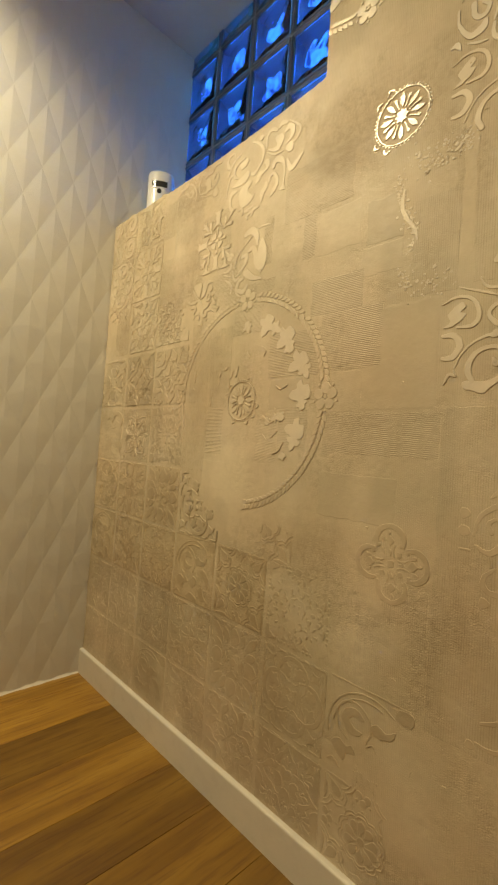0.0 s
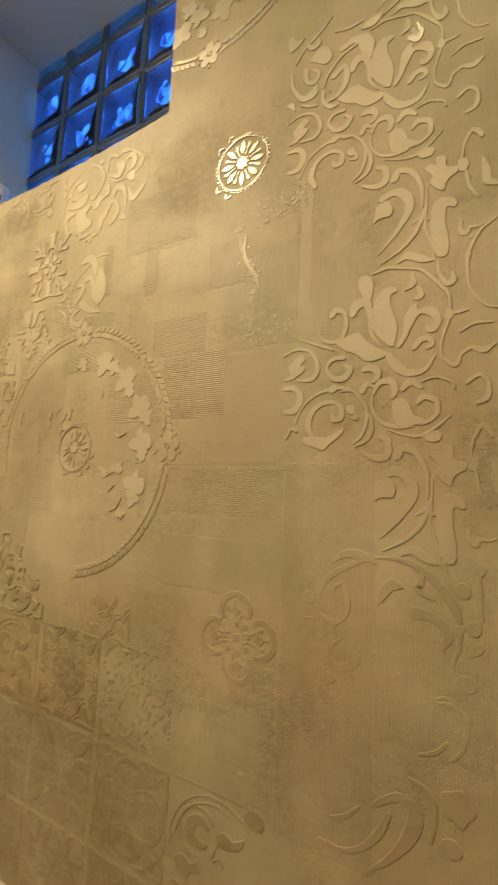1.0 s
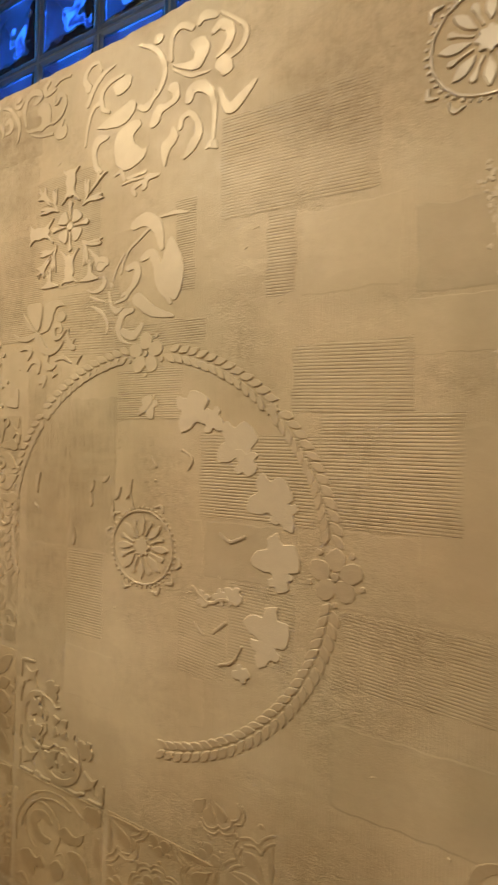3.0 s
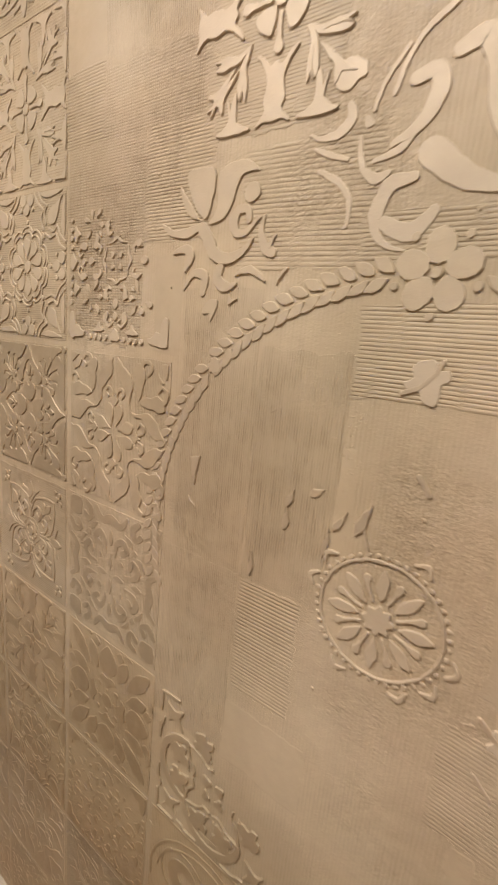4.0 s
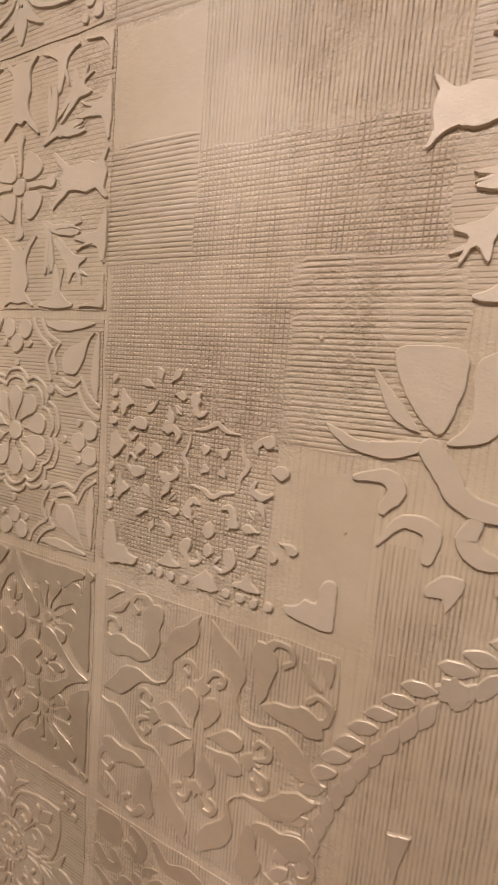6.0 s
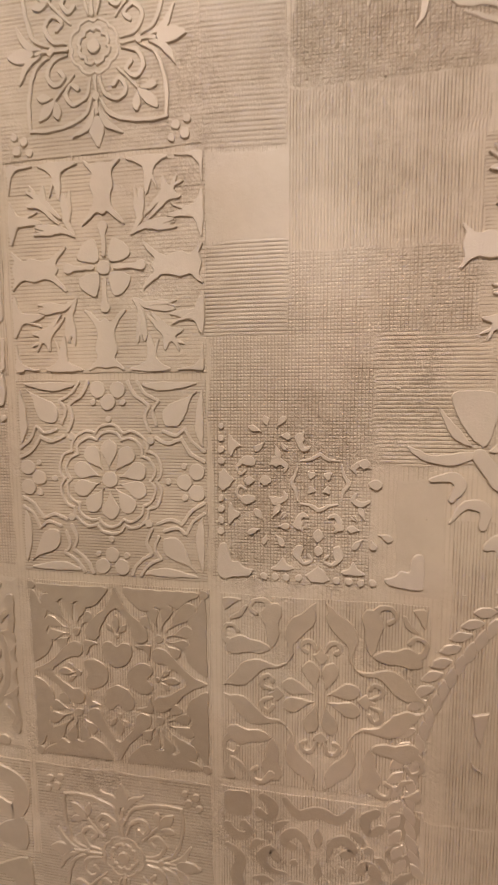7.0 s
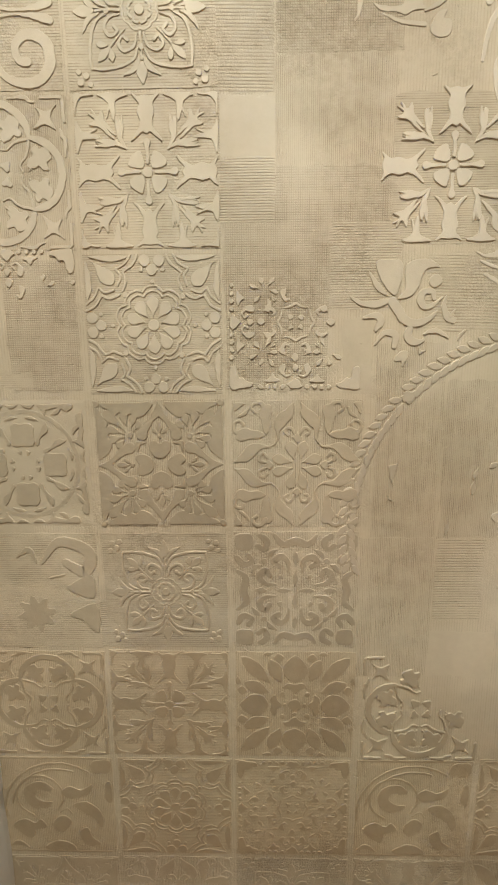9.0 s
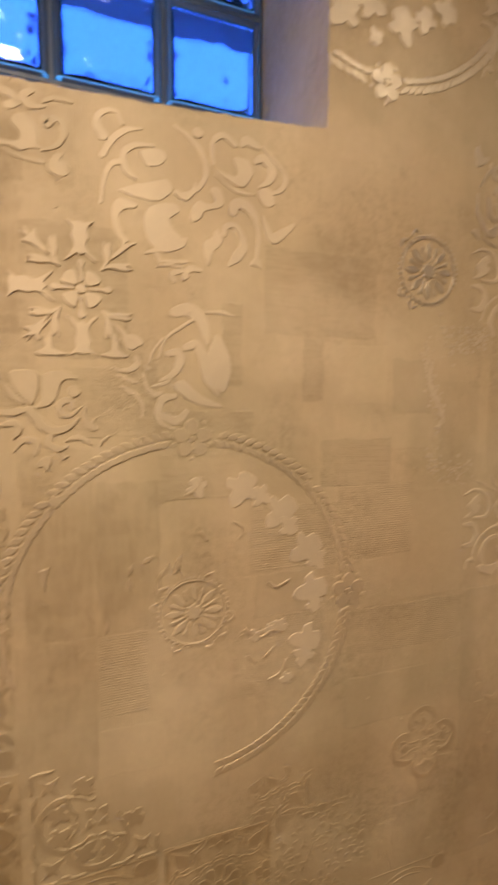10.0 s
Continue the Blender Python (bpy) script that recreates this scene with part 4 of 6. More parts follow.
def acanthus():
    m = Motif(T, 103)
    arc = lambda r, a0, a1, n=9, c=(0.0, -0.1): [(c[0] + r * math.cos(radians(a0 + (a1 - a0) * k / (n - 1))), c[1] + r * math.sin(radians(a0 + (a1 - a0) * k / (n - 1)))) for k in range(n)]
    m.band("scroll", (0.045,), *arc(0.98, 55, 188), fine=3)
    m.band("scroll", (0.04,), *arc(0.86, 70, 170), fine=3)
    m.band("scroll", (0.045,), *arc(0.42, -40, 250, 11, (-0.34, 0.2)), fine=3)
    m.blob("leaf", (-0.62, 0.28), (-0.5, 0.46), (-0.26, 0.5), (-0.08, 0.36), (-0.2, 0.3), (-0.34, 0.34), (-0.42, 0.22), (-0.3, 0.1), (-0.12, 0.08), (-0.22, -0.04), (-0.42, -0.06), (-0.58, 0.06))
    m.blob("leaf", (0.06, 0.28), (0.2, 0.42), (0.42, 0.34), (0.62, 0.46), (0.56, 0.26), (0.36, 0.18), (0.18, 0.16))
    m.blob("leaf", (0.26, 0.02), (0.44, 0.1), (0.64, 0.02), (0.78, -0.2), (0.74, -0.46), (0.62, -0.26), (0.44, -0.14))
    m.blob("leaf", (-0.86, -0.42), (-0.66, -0.28), (-0.46, -0.36), (-0.36, -0.28), (-0.26, -0.44), (-0.46, -0.52), (-0.52, -0.7), (-0.7, -0.62))
    m.blob("leaf", (-0.1, -0.3), (0.06, -0.2), (0.2, -0.32), (0.12, -0.5), (-0.04, -0.56), (-0.14, -0.44))
    m.blob("leaf", (0.34, -0.52), (0.5, -0.46), (0.56, -0.66), (0.72, -0.8), (0.5, -0.86), (0.36, -0.72))
    m.blob("leaf", (-0.3, -0.86), (-0.06, -0.74), (0.16, -0.8), (0.26, -0.94), (0.0, -0.95), (-0.26, -0.95))
    m.blob("corner_block", (0.6, 0.72), (0.94, 0.7), (0.95, 0.95), (0.66, 0.94))
    m.blob("edge_block", (0.84, 0.14), (0.96, 0.1), (0.96, 0.5), (0.86, 0.48))
    m.band("leaf", (0.03, 0.1, 0.03), (-0.94, -0.86), (-0.8, -0.8), (-0.62, -0.9))
    m.band("twig", (0.03,), (0.0, -0.14), (0.14, -0.06), (0.22, -0.16))
    m.sym("ud")
    m.band("edge_strip", (0.045,), (-0.94, 0.98), (0.9, 0.98), fine=8, high=0.6)
    return m


def volutes():
    m = Motif(0.92 * T, 109)
    m.sym("ud")
    coil = [(0.6 + r * math.cos(radians(a)), 0.55 + r * math.sin(radians(a))) for a, r in ((196, 0.6), (150, 0.46), (105, 0.38), (60, 0.35), (15, 0.33), (-30, 0.31), (-75, 0.28), (-120, 0.24), (-165, 0.2), (-210, 0.15), (-260, 0.09))]
    m.band("volute", (0.05, 0.1, 0.14, 0.16, 0.17, 0.17, 0.16, 0.14, 0.12, 0.11, 0.12), *coil, fine=3)
    m.blob("leaf", (0.1, 0.1), (0.5, 0.05), (0.96, 0.17), (0.92, 0.03), (0.3, 0.01))
    m.blob("leaf", (-0.1, 0.3), (0.02, 0.36), (0.1, 0.24), (0.0, 0.14))
    m.band("leaf", (0.04, 0.14, 0.05), (-0.5, 0.3), (-0.34, 0.5), (-0.28, 0.82))
    m.band("leaf", (0.04, 0.12, 0.05), (-0.8, 0.2), (-0.66, 0.5), (-0.7, 0.8))
    m.dot("bead", -0.1, 0.86, 0.06)
    return m


def quarter_ring():
    """Four square blossoms in a ring that short dashes draw, with comma leaves between."""
    m = Motif(T, 113)
    m.sym("4")
    m.dot("flower", 0, 0.47, 0.23, 4, 0.24, 0.785)
    m.sym("8")
    m.band("comma_leaf", (0.07, 0.045, 0.11, 0.02), (0.22, 0.34), (0.27, 0.44), (0.35, 0.55), (0.38, 0.66))
    m.band("ring", (0.075,), *[(0.83 * math.cos(a), 0.83 * math.sin(a)) for a in (radians(d) for d in (44, 56, 68, 80, 91))], fine=3, high=0.4)
    m.band("dash", (0.02, 0.055, 0.02), (0.07, 0.74), (0.16, 0.73), (0.26, 0.69))
    m.band("dash", (0.02, 0.06, 0.025), (0.04, 0.93), (0.13, 0.9), (0.22, 0.93))
    m.band("dash", (0.03, 0.09, 0.03), (0.27, 0.93), (0.35, 0.88), (0.37, 0.78))
    m.band("comma_leaf", (0.03, 0.07, 0.045, 0.04), (0.48, 0.78), (0.56, 0.82), (0.63, 0.9), (0.72, 0.86))
    m.blob("edge_block", (0.84, 0.36), (0.93, 0.38), (0.95, 0.76), (0.88, 0.8), (0.83, 0.72), (0.88, 0.58))
    m.dot("scrap", 0.06, 0.2, 0.04, 3, 0.3)
    return m


def star_scraps():
    m = Motif(T, 127)
    m.dot("star", -0.05, -0.4, 0.34, 8, 0.38, 0.2, high=0.6)
    m.band("volute", (0.06, 0.16, 0.2, 0.2, 0.14), (0.1, 0.5), (0.4, 0.86), (0.86, 0.7), (0.8, 0.36), (0.5, 0.5))
    m.blob("leaf", (0.5, 0.1), (0.9, 0.3), (0.92, -0.1), (0.6, -0.02))
    m.blob("leaf", (0.5, -0.4), (0.94, -0.2), (0.96, -0.72), (0.7, -0.5))
    m.band("stem", (0.03,), (0.2, 0.24), (0.45, 0.3))
    m.band("leaf", (0.03, 0.1, 0.03), (-0.3, 0.6), (-0.1, 0.72), (0.0, 0.5))
    return m


KINDS = {"daisy": (daisy(), skim), "ogee": (ogee(), comb_v), "cross": (lily_cross(), comb_v), "arab": (arabesque(), comb_h), "branch": (branches(), comb_h), "curls": (curls(), comb_v),
         "lotus": (lotus_rose(), comb_v), "clover": (clover_ring(), comb_v), "mille": (millefleur(), skim), "acan": (acanthus(), comb_v), "volute": (volutes(), comb_h), "ring": (quarter_ring(), smooth), "scraps": (star_scraps(), comb_h)}
FIRST = {}


def lay(kind, x, z, tilt=0.0, keep=None, brown=False, shine=None):
    m, base = KINDS[kind]
    row = "low" if z < 0.5 else "brown" if brown else "worn" if z < 1.18 else "fresh"
    # brown rows carry the floor's warm bounce in their base colour
    if brown and z > 0.5:
        base = comb_v_floor_tint if base is comb_v else skim_floor_tint
    if (kind, row) in FIRST and not keep:
        ob = copy_thing(FIRST[kind, row], pose(x, 0, z, 0, tilt, 0))
    else:
        ob = tile(m, x, z, base, keep, flat=0.45 if z < 0.5 or (keep and z < 0.75) else 0.65 if kind == "curls" else 0.8 if brown else 1.1, shine=shine or relief_mid if z < 0.5 else shine or relief_floor_tint if brown else shine if shine else relief_olive if kind in ("ogee", "curls") else relief_mid if z < 1.18 else relief_matt)
        ob.rotation_euler = (0, radians(tilt), 0)
        if not keep:
            FIRST[kind, row] = ob
    return ob


COLS = [0.0965, 0.267, 0.438, 0.609, 0.780, 0.951, 1.121]
ROWS = [1.597, 1.436, 1.267, 1.097, 0.926, 0.757, 0.588, 0.418, 0.248]
for kind, c, r in (("volute", 0, 0), ("arab", 1, 0), ("clover", 0, 1), ("branch", 1, 1), ("daisy", 1, 2), ("ring", 0, 3), ("ogee", 1, 3), ("cross", 2, 3), ("scraps", 0, 4), ("arab", 1, 4), ("curls", 2, 4),
                   ("clover", 0, 5), ("branch", 1, 5), ("lotus", 2, 5), ("acan", 0, 6), ("daisy", 1, 6), ("mille", 2, 6), ("acan", 3, 6), ("daisy", 4, 6),
                   ("ogee", 0, 7), ("cross", 1, 7), ("arab", 2, 7), ("branch", 3, 7), ("lotus", 4, 7), ("clover", 5, 7), ("curls", 0, 8), ("mille", 1, 8), ("acan", 2, 8), ("daisy", 3, 8), ("cross", 4, 8), ("ogee", 5, 8)):
    lay(kind, COLS[c] + random.uniform(-0.0015, 0.0015), ROWS[r] + random.uniform(-0.0015, 0.0015), random.uniform(-0.6, 0.6) if r < 5 else random.uniform(0.2, 1.0), brown=r > 4)
# tiles of which only a piece took
lay("mille", COLS[0], ROWS[2] + 0.01, 0.5, lambda u, w: w > 0.035 + 0.02 * noise.noise((u * 50, w * 30, 1)))
lay("mille", COLS[2] - 0.002, ROWS[2] + 0.003, 0.5, lambda u, w: (u + 0.75 * w < 0.02 and w < 0.066) or (w < -0.05 and u < 0.055) or (u < 0.055 and -0.012 < w < 0.016 and noise.noise((u * 90, w * 90, 0)) > -0.1))
lay("clover", COLS[3] + 0.004, ROWS[5] - 0.006, 0.0, lambda u, w: w + u < 0.035 + 0.02 * noise.noise((u * 60, w * 60, 0)))
lay("branch", 0.610, 1.438, 0.0, lambda u, w: -0.068 < u < 0.05 and w < 0.07, shine=relief_sheen_tone)
lay("mille", COLS[5], ROWS[6], 0.6, lambda u, w: noise.noise((u * 25, w * 25, 3)) > -0.25)
lay("acan", COLS[6], ROWS[7], 0.6, lambda u, w: u - w < 0.03)
lay("daisy", COLS[6], ROWS[8], 0.6, lambda u, w: u < 0.04)
lay("daisy", COLS[4] + 0.07, ROWS[5] - 0.01, 0.6, lambda u, w: w < -0.01 and u > -0.02)


def damask():
    """One repeat of the tall scrolling tulip ornament, in millimetres about the tulip's foot."""
    m = Motif(0.00094, 131, 1.045)
    m.blob("tulip", (-2, 2), (-25, 24), (-31, 48), (-26, 74), (-14, 88), (1, 89), (7, 82), (-3, 77), (-2, 61), (6, 35), (5, 15))
    m.blob("leaf", (-50, 111), (-39, 114), (-28, 101), (-30, 80), (-36, 69), (-45, 83), (-51, 99))
    m.blob("petal", (6, 1), (15, 5), (28, 29), (36, 42), (48, 40), (55, 31), (52, 24), (44, 26), (47, 16), (59, 17), (66, 30), (62, 46), (49, 53), (36, 50), (34, 59), (26, 58), (17, 45), (14, 22))
    m.blob("leaf", (-85, 19), (-64, 27), (-49, 29), (-41, 20), (-23, 4), (-8, -5), (-18, -14), (-39, -14), (-53, -3), (-70, 4))
    m.blob("flower", (-171, -32), (-160, -23), (-164, -11), (-156, -2), (-142, 7), (-135, -1), (-142, -9), (-134, -13), (-142, -23), (-150, -27), (-156, -31))
    m.blob("bulb", (-96, -54), (-90, -45), (-82, -44), (-81, -52), (-88, -57))
    m.blob("leaf", (-135, -121), (-114, -121), (-94, -121), (-72, -109), (-74, -118), (-91, -132), (-103, -141), (-120, -135), (-132, -132))
    m.blob("bud", (2, -101), (0, -77), (11, -70), (23, -78), (29, -94), (45, -104), (28, -109), (9, -109))
    m.blob("bulb", (40, -120), (54, -116), (65, -122), (60, -131), (46, -131))
    m.blob("boss", (70, 42), (75, 44), (80, 40), (80, 33), (74, 30), (69, 34))
    m.blob("flower", (44, 253), (53, 259), (60, 254), (61, 267), (73, 263), (75, 248), (88, 244), (88, 235), (81, 231), (74, 226), (70, 215), (61, 218), (52, 229), (54, 241))
    m.blob("boss", (88, 249), (94, 254), (101, 248), (103, 239), (97, 233), (90, 237))
    m.blob("leaf", (-24, 216), (-10, 223), (0, 208), (-5, 196), (-19, 197), (-29, 192), (-27, 207))
    m.blob("leaf", (54, 193), (65, 204), (80, 201), (88, 192), (84, 185), (74, 188), (72, 169), (76, 141), (74, 121), (60, 121), (54, 146), (52, 170))
    m.blob("boss", (96, 116), (101, 119), (104, 113), (100, 107), (96, 110))
    m.band("leaf", (10.5, 16.5, 15.0, 10.1, 8.4, 6.0, 2.8), (-59, 59), (-53, 72), (-40, 72), (-33, 57), (-32, 42), (-30, 24), (-17, 6))
    m.band("curl", (8.0, 9.4, 8.0, 6.5, 5.2), (30, -3), (38, 7), (49, 7), (53, -1), (46, -5))
    m.band("smile", (9.8, 13.5, 11.7, 7.8, 2.6), (-6, -9), (3, -24), (20, -36), (42, -35), (57, -17))
    m.band("scroll", (9.6, 10.9, 7.6, 7.6, 6.7, 6.0, 3.9, 2.4), (-92, 62), (-85, 69), (-73, 62), (-69, 44), (-75, 26), (-91, 20), (-108, 27), (-114, 41))
    m.band("stem", (2.4, 3.9, 4.6, 2.9), (-146, 31), (-126, 23), (-102, 14), (-89, 8))
    m.band("scroll", (7.2, 7.2, 6.7, 8.7, 10.1, 10.1, 5.8), (-73, -6), (-90, -6), (-99, -19), (-89, -34), (-72, -36), (-62, -24), (-70, -17))
    m.band("scroll", (2.4, 5.0, 6.3, 7.6, 7.8, 3.8), (-174, 8), (-151, 16), (-126, 9), (-114, -12), (-121, -32), (-148, -33))
    m.band("ear", (6.4, 10.5, 12.0, 10.5, 6.4), (-171, -44), (-151, -46), (-142, -63), (-153, -80), (-169, -81))
    m.band("leaf", (8.4, 12.5, 9.8, 5.5), (-41, -26), (-27, -26), (-20, -36), (-27, -45))
    m.band("curl", (9.8, 8.4, 4.1), (-43, -57), (-37, -48), (-27, -53))
    m.band("scroll", (3.1, 3.8, 4.4, 5.8, 4.1, 4.0, 5.5, 5.4, 3.3), (-149, -98), (-135, -72), (-114, -57), (-88, -50), (-65, -52), (-46, -67), (-36, -87), (-41, -116), (-56, -132))
    m.band("scroll", (8.7, 10.5, 8.7, 7.2, 7.2, 9.8, 8.4, 4.4), (-120, -121), (-127, -101), (-117, -78), (-94, -70), (-77, -77), (-75, -93), (-86, -96), (-90, -88))
    m.dot("bead", -60, -82, 8, 3, 0.2, 0.6)
    m.band("leaf", (2.9, 6.0, 4.5, 2.2), (-165, -123), (-157, -108), (-146, -111), (-150, -102))
    m.band("scroll", (4.0, 8.0, 9.8, 9.1, 6.5), (-27, -63), (-19, -48), (-4, -46), (4, -57), (0, -68))
    m.band("scroll", (3.5, 4.1, 5.4, 6.5, 2.4), (-28, -68), (-27, -87), (-16, -102), (4, -110), (28, -110))
    m.band("scroll", (5.2, 9.1, 8.4, 7.1, 4.7, 2.4), (34, -79), (42, -71), (57, -77), (59, -94), (48, -104), (36, -109))
    m.band("leaf", (7.8, 11.7, 5.2), (14, -58), (25, -49), (38, -59))
    m.band("stem", (2.1, 3.9, 3.9, 2.4), (40, -50), (58, -46), (76, -53), (80, -63))
    m.band("stem", (2.1, 3.2, 5.0, 3.9, 2.1), (-6, -114), (18, -122), (42, -122), (61, -110), (75, -98))
    m.band("scroll", (6.7, 3.9, 3.2, 4.7, 6.1, 2.4), (75, 43), (73, 24), (65, -2), (67, -21), (83, -32), (90, -15))
    m.band("scroll", (3.8, 5.1, 3.7, 4.7, 6.0, 4.5, 3.3), (-30, 114), (-8, 119), (19, 112), (39, 106), (58, 87), (74, 65), (77, 46))
    m.band("curl", (5.5, 9.7, 5.5), (26, 103), (28, 89), (18, 82))
    m.band("curl", (6.7, 9.8, 5.3), (35, 81), (39, 70), (32, 66))
    m.band("leaf", (3.3, 6.0, 9.0, 9.0, 5.3), (60, 115), (64, 94), (73, 80), (81, 83), (80, 93))
    m.band("scroll", (3.4, 4.1, 7.2, 7.0), (94, 253), (97, 273), (108, 290), (119, 278))
    m.band("leaf", (5.5, 5.5, 2.1), (99, 232), (103, 209), (114, 191))
    m.band("scroll", (12.4, 10.4, 9.0, 7.2, 2.8), (1, 252), (9, 263), (28, 254), (40, 229), (41, 198))
    m.band("scroll", (11.6, 12.4, 15.5, 13.0, 9.0, 5.8, 2.4), (-15, 227), (1, 232), (17, 223), (23, 202), (12, 180), (-5, 159), (-21, 143))
    m.band("stem", (7.2, 6.5, 5.2, 2.2), (44, 191), (32, 163), (12, 143), (-16, 127))
    m.band("stem", (3.7, 5.8, 3.4), (28, 177), (39, 182), (49, 177))
    m.band("stem", (2.2, 3.7, 4.1, 3.3, 2.1), (48, 224), (46, 196), (45, 166), (54, 140), (57, 116))
    m.band("leaf", (5.8, 11.6, 12.0, 2.8), (8, 125), (20, 131), (40, 122), (54, 116))
    m.band("scroll", (6.6, 10.9, 10.9, 9.6, 5.0), (-24, 279), (-12, 273), (-12, 254), (-26, 249), (-47, 257))
    m.band("scroll", (4.4, 5.3, 5.0, 6.6, 5.8, 3.3), (-80, 348), (-61, 345), (-43, 321), (-34, 294), (-41, 275), (-59, 267))
    m.band("curl", (5.9, 6.6, 3.5), (-61, 318), (-57, 307), (-68, 308))
    m.band("curl", (3.5, 6.1, 4.2), (-97, 330), (-83, 324), (-81, 312))
    m.band("leaf", (5.3, 10.6, 11.6, 5.2), (120, 244), (124, 226), (125, 211), (138, 203))
    m.band("curl", (3.9, 6.7, 6.7, 5.3, 4.0, 2.1), (92, 164), (90, 150), (98, 144), (102, 152), (113, 151), (121, 154))
    m.band("scroll", (2.6, 3.3, 5.2, 4.0, 3.7, 3.7, 3.1), (134, 157), (115, 144), (101, 119), (98, 91), (104, 63), (121, 41), (136, 37))
    m.band("leaf", (2.5, 4.7, 2.9), (89, 11), (104, 20), (128, 19))
    m.band("leaf", (3.1, 5.9, 8.6, 4.7), (89, -20), (101, -12), (116, -16), (128, -10))
    m.band("scroll", (4.7, 5.9, 5.7, 6.8, 5.9), (96, -56), (110, -48), (121, -58), (120, -76), (108, -83))
    m.band("stem", (5.0, 5.0, 2.5), (77, 39), (87, 38), (98, 39))
    return m

ORNAMENT_LABELS = {"damask_scroll": "tall raised damask scroll with tulips in pearl plaster", "damask_foot": "low worn scrolls and curls in pearl plaster", "damask_crest": "raised damask shoulder scrolls in pearl plaster", "rosette": "round bright daisy rosette with a beaded rim",
                   "wreath": "round raised rope wreath with flowers and ivy", "lotus_flower": "raised lotus flower with loose curls", "quatrefoil": "faint raised quatrefoil with lattice", "ivy_stems": "loose ivy stems and paint chips"}


def ornament(name, motif, x, z, keep=None, material=None, flat=1.0):
    """A loose ornament: its first shape is the thing, the others are its parts."""
    kept = [s for s in motif.shapes if not keep or keep(sum(p[0] for p in s[1]) / len(s[1]), sum(p[2] for p in s[1]) / len(s[1]))]
    root = None
    for shape, v, f in kept:
        ob = mesh_object(name if root is None else shape, [(a, b * flat, c) for a, b, c in v], f, relief_leaf if shape == "ivy_leaf" and not material else material or relief_mat, wall if root is None else root)
        if root is None:
            root = ob
            root.location = (x, 0, z)
    if name in ORNAMENT_LABELS:
        tagged(root, label=ORNAMENT_LABELS[name])
    return root


def damask_crest():
    """The left shoulder that only the upper repeat still has."""
    m = Motif(0.00094, 141, 1.045)
    m.band("stem", (3.7, 6.7, 6.7, 4.5), (-162, 116), (-146, 139), (-121, 155), (-98, 175))
    m.blob("leaf", (-173, 146), (-178, 169), (-169, 177), (-161, 163), (-146, 162), (-153, 152), (-159, 149))
    m.band("scroll", (4.5, 8.9, 10.4, 4.5), (-141, 153), (-133, 136), (-120, 137), (-121, 149))
    m.blob("flower", (-134, 111), (-121, 125), (-104, 124), (-93, 102), (-106, 92), (-120, 102))
    m.band("scroll", (10.4, 8.9, 8.9, 7.4, 5.9), (-142, 97), (-139, 76), (-124, 69), (-117, 82), (-127, 92))
    m.band("scroll", (4.5, 6.7, 10.4, 16.4, 7.4), (-167, 103), (-165, 75), (-146, 47), (-127, 49), (-122, 59))
    m.band("stem", (2.2, 5.2, 3), (-150, 37), (-135, 29), (-118, 24))
    m.band("leaf", (3.7, 10.4, 3.7), (-177, 43), (-168, 44), (-161, 33))
    m.band("scroll", (3.7, 5.2, 5.2, 5.2, 3.7), (-108, 52), (-102, 69), (-79, 93), (-45, 104), (-29, 100))
    m.band("leaf", (10.4, 13.4, 19.3, 7.4), (-76, 106), (-54, 112), (-33, 96), (-30, 72))
    m.band("scroll", (3.7, 8.9, 10.4, 8.9, 11.9), (-104, 23), (-81, 28), (-68, 49), (-72, 73), (-90, 64))
    m.band("scroll", (5.9, 7.4, 7.4, 5.9), (-108, 45), (-108, 27), (-96, 12), (-84, 11))
    m.band("stem", (3, 5.9, 3.7), (-89, 144), (-66, 139), (-41, 140))
    m.band("leaf", (7.4, 16.4, 5.9), (-42, 127), (-25, 129), (-14, 135))
    m.band("scroll", (8.9, 10.4, 7.4, 4.5), (32, 72), (43, 64), (48, 75), (42, 90))
    return m


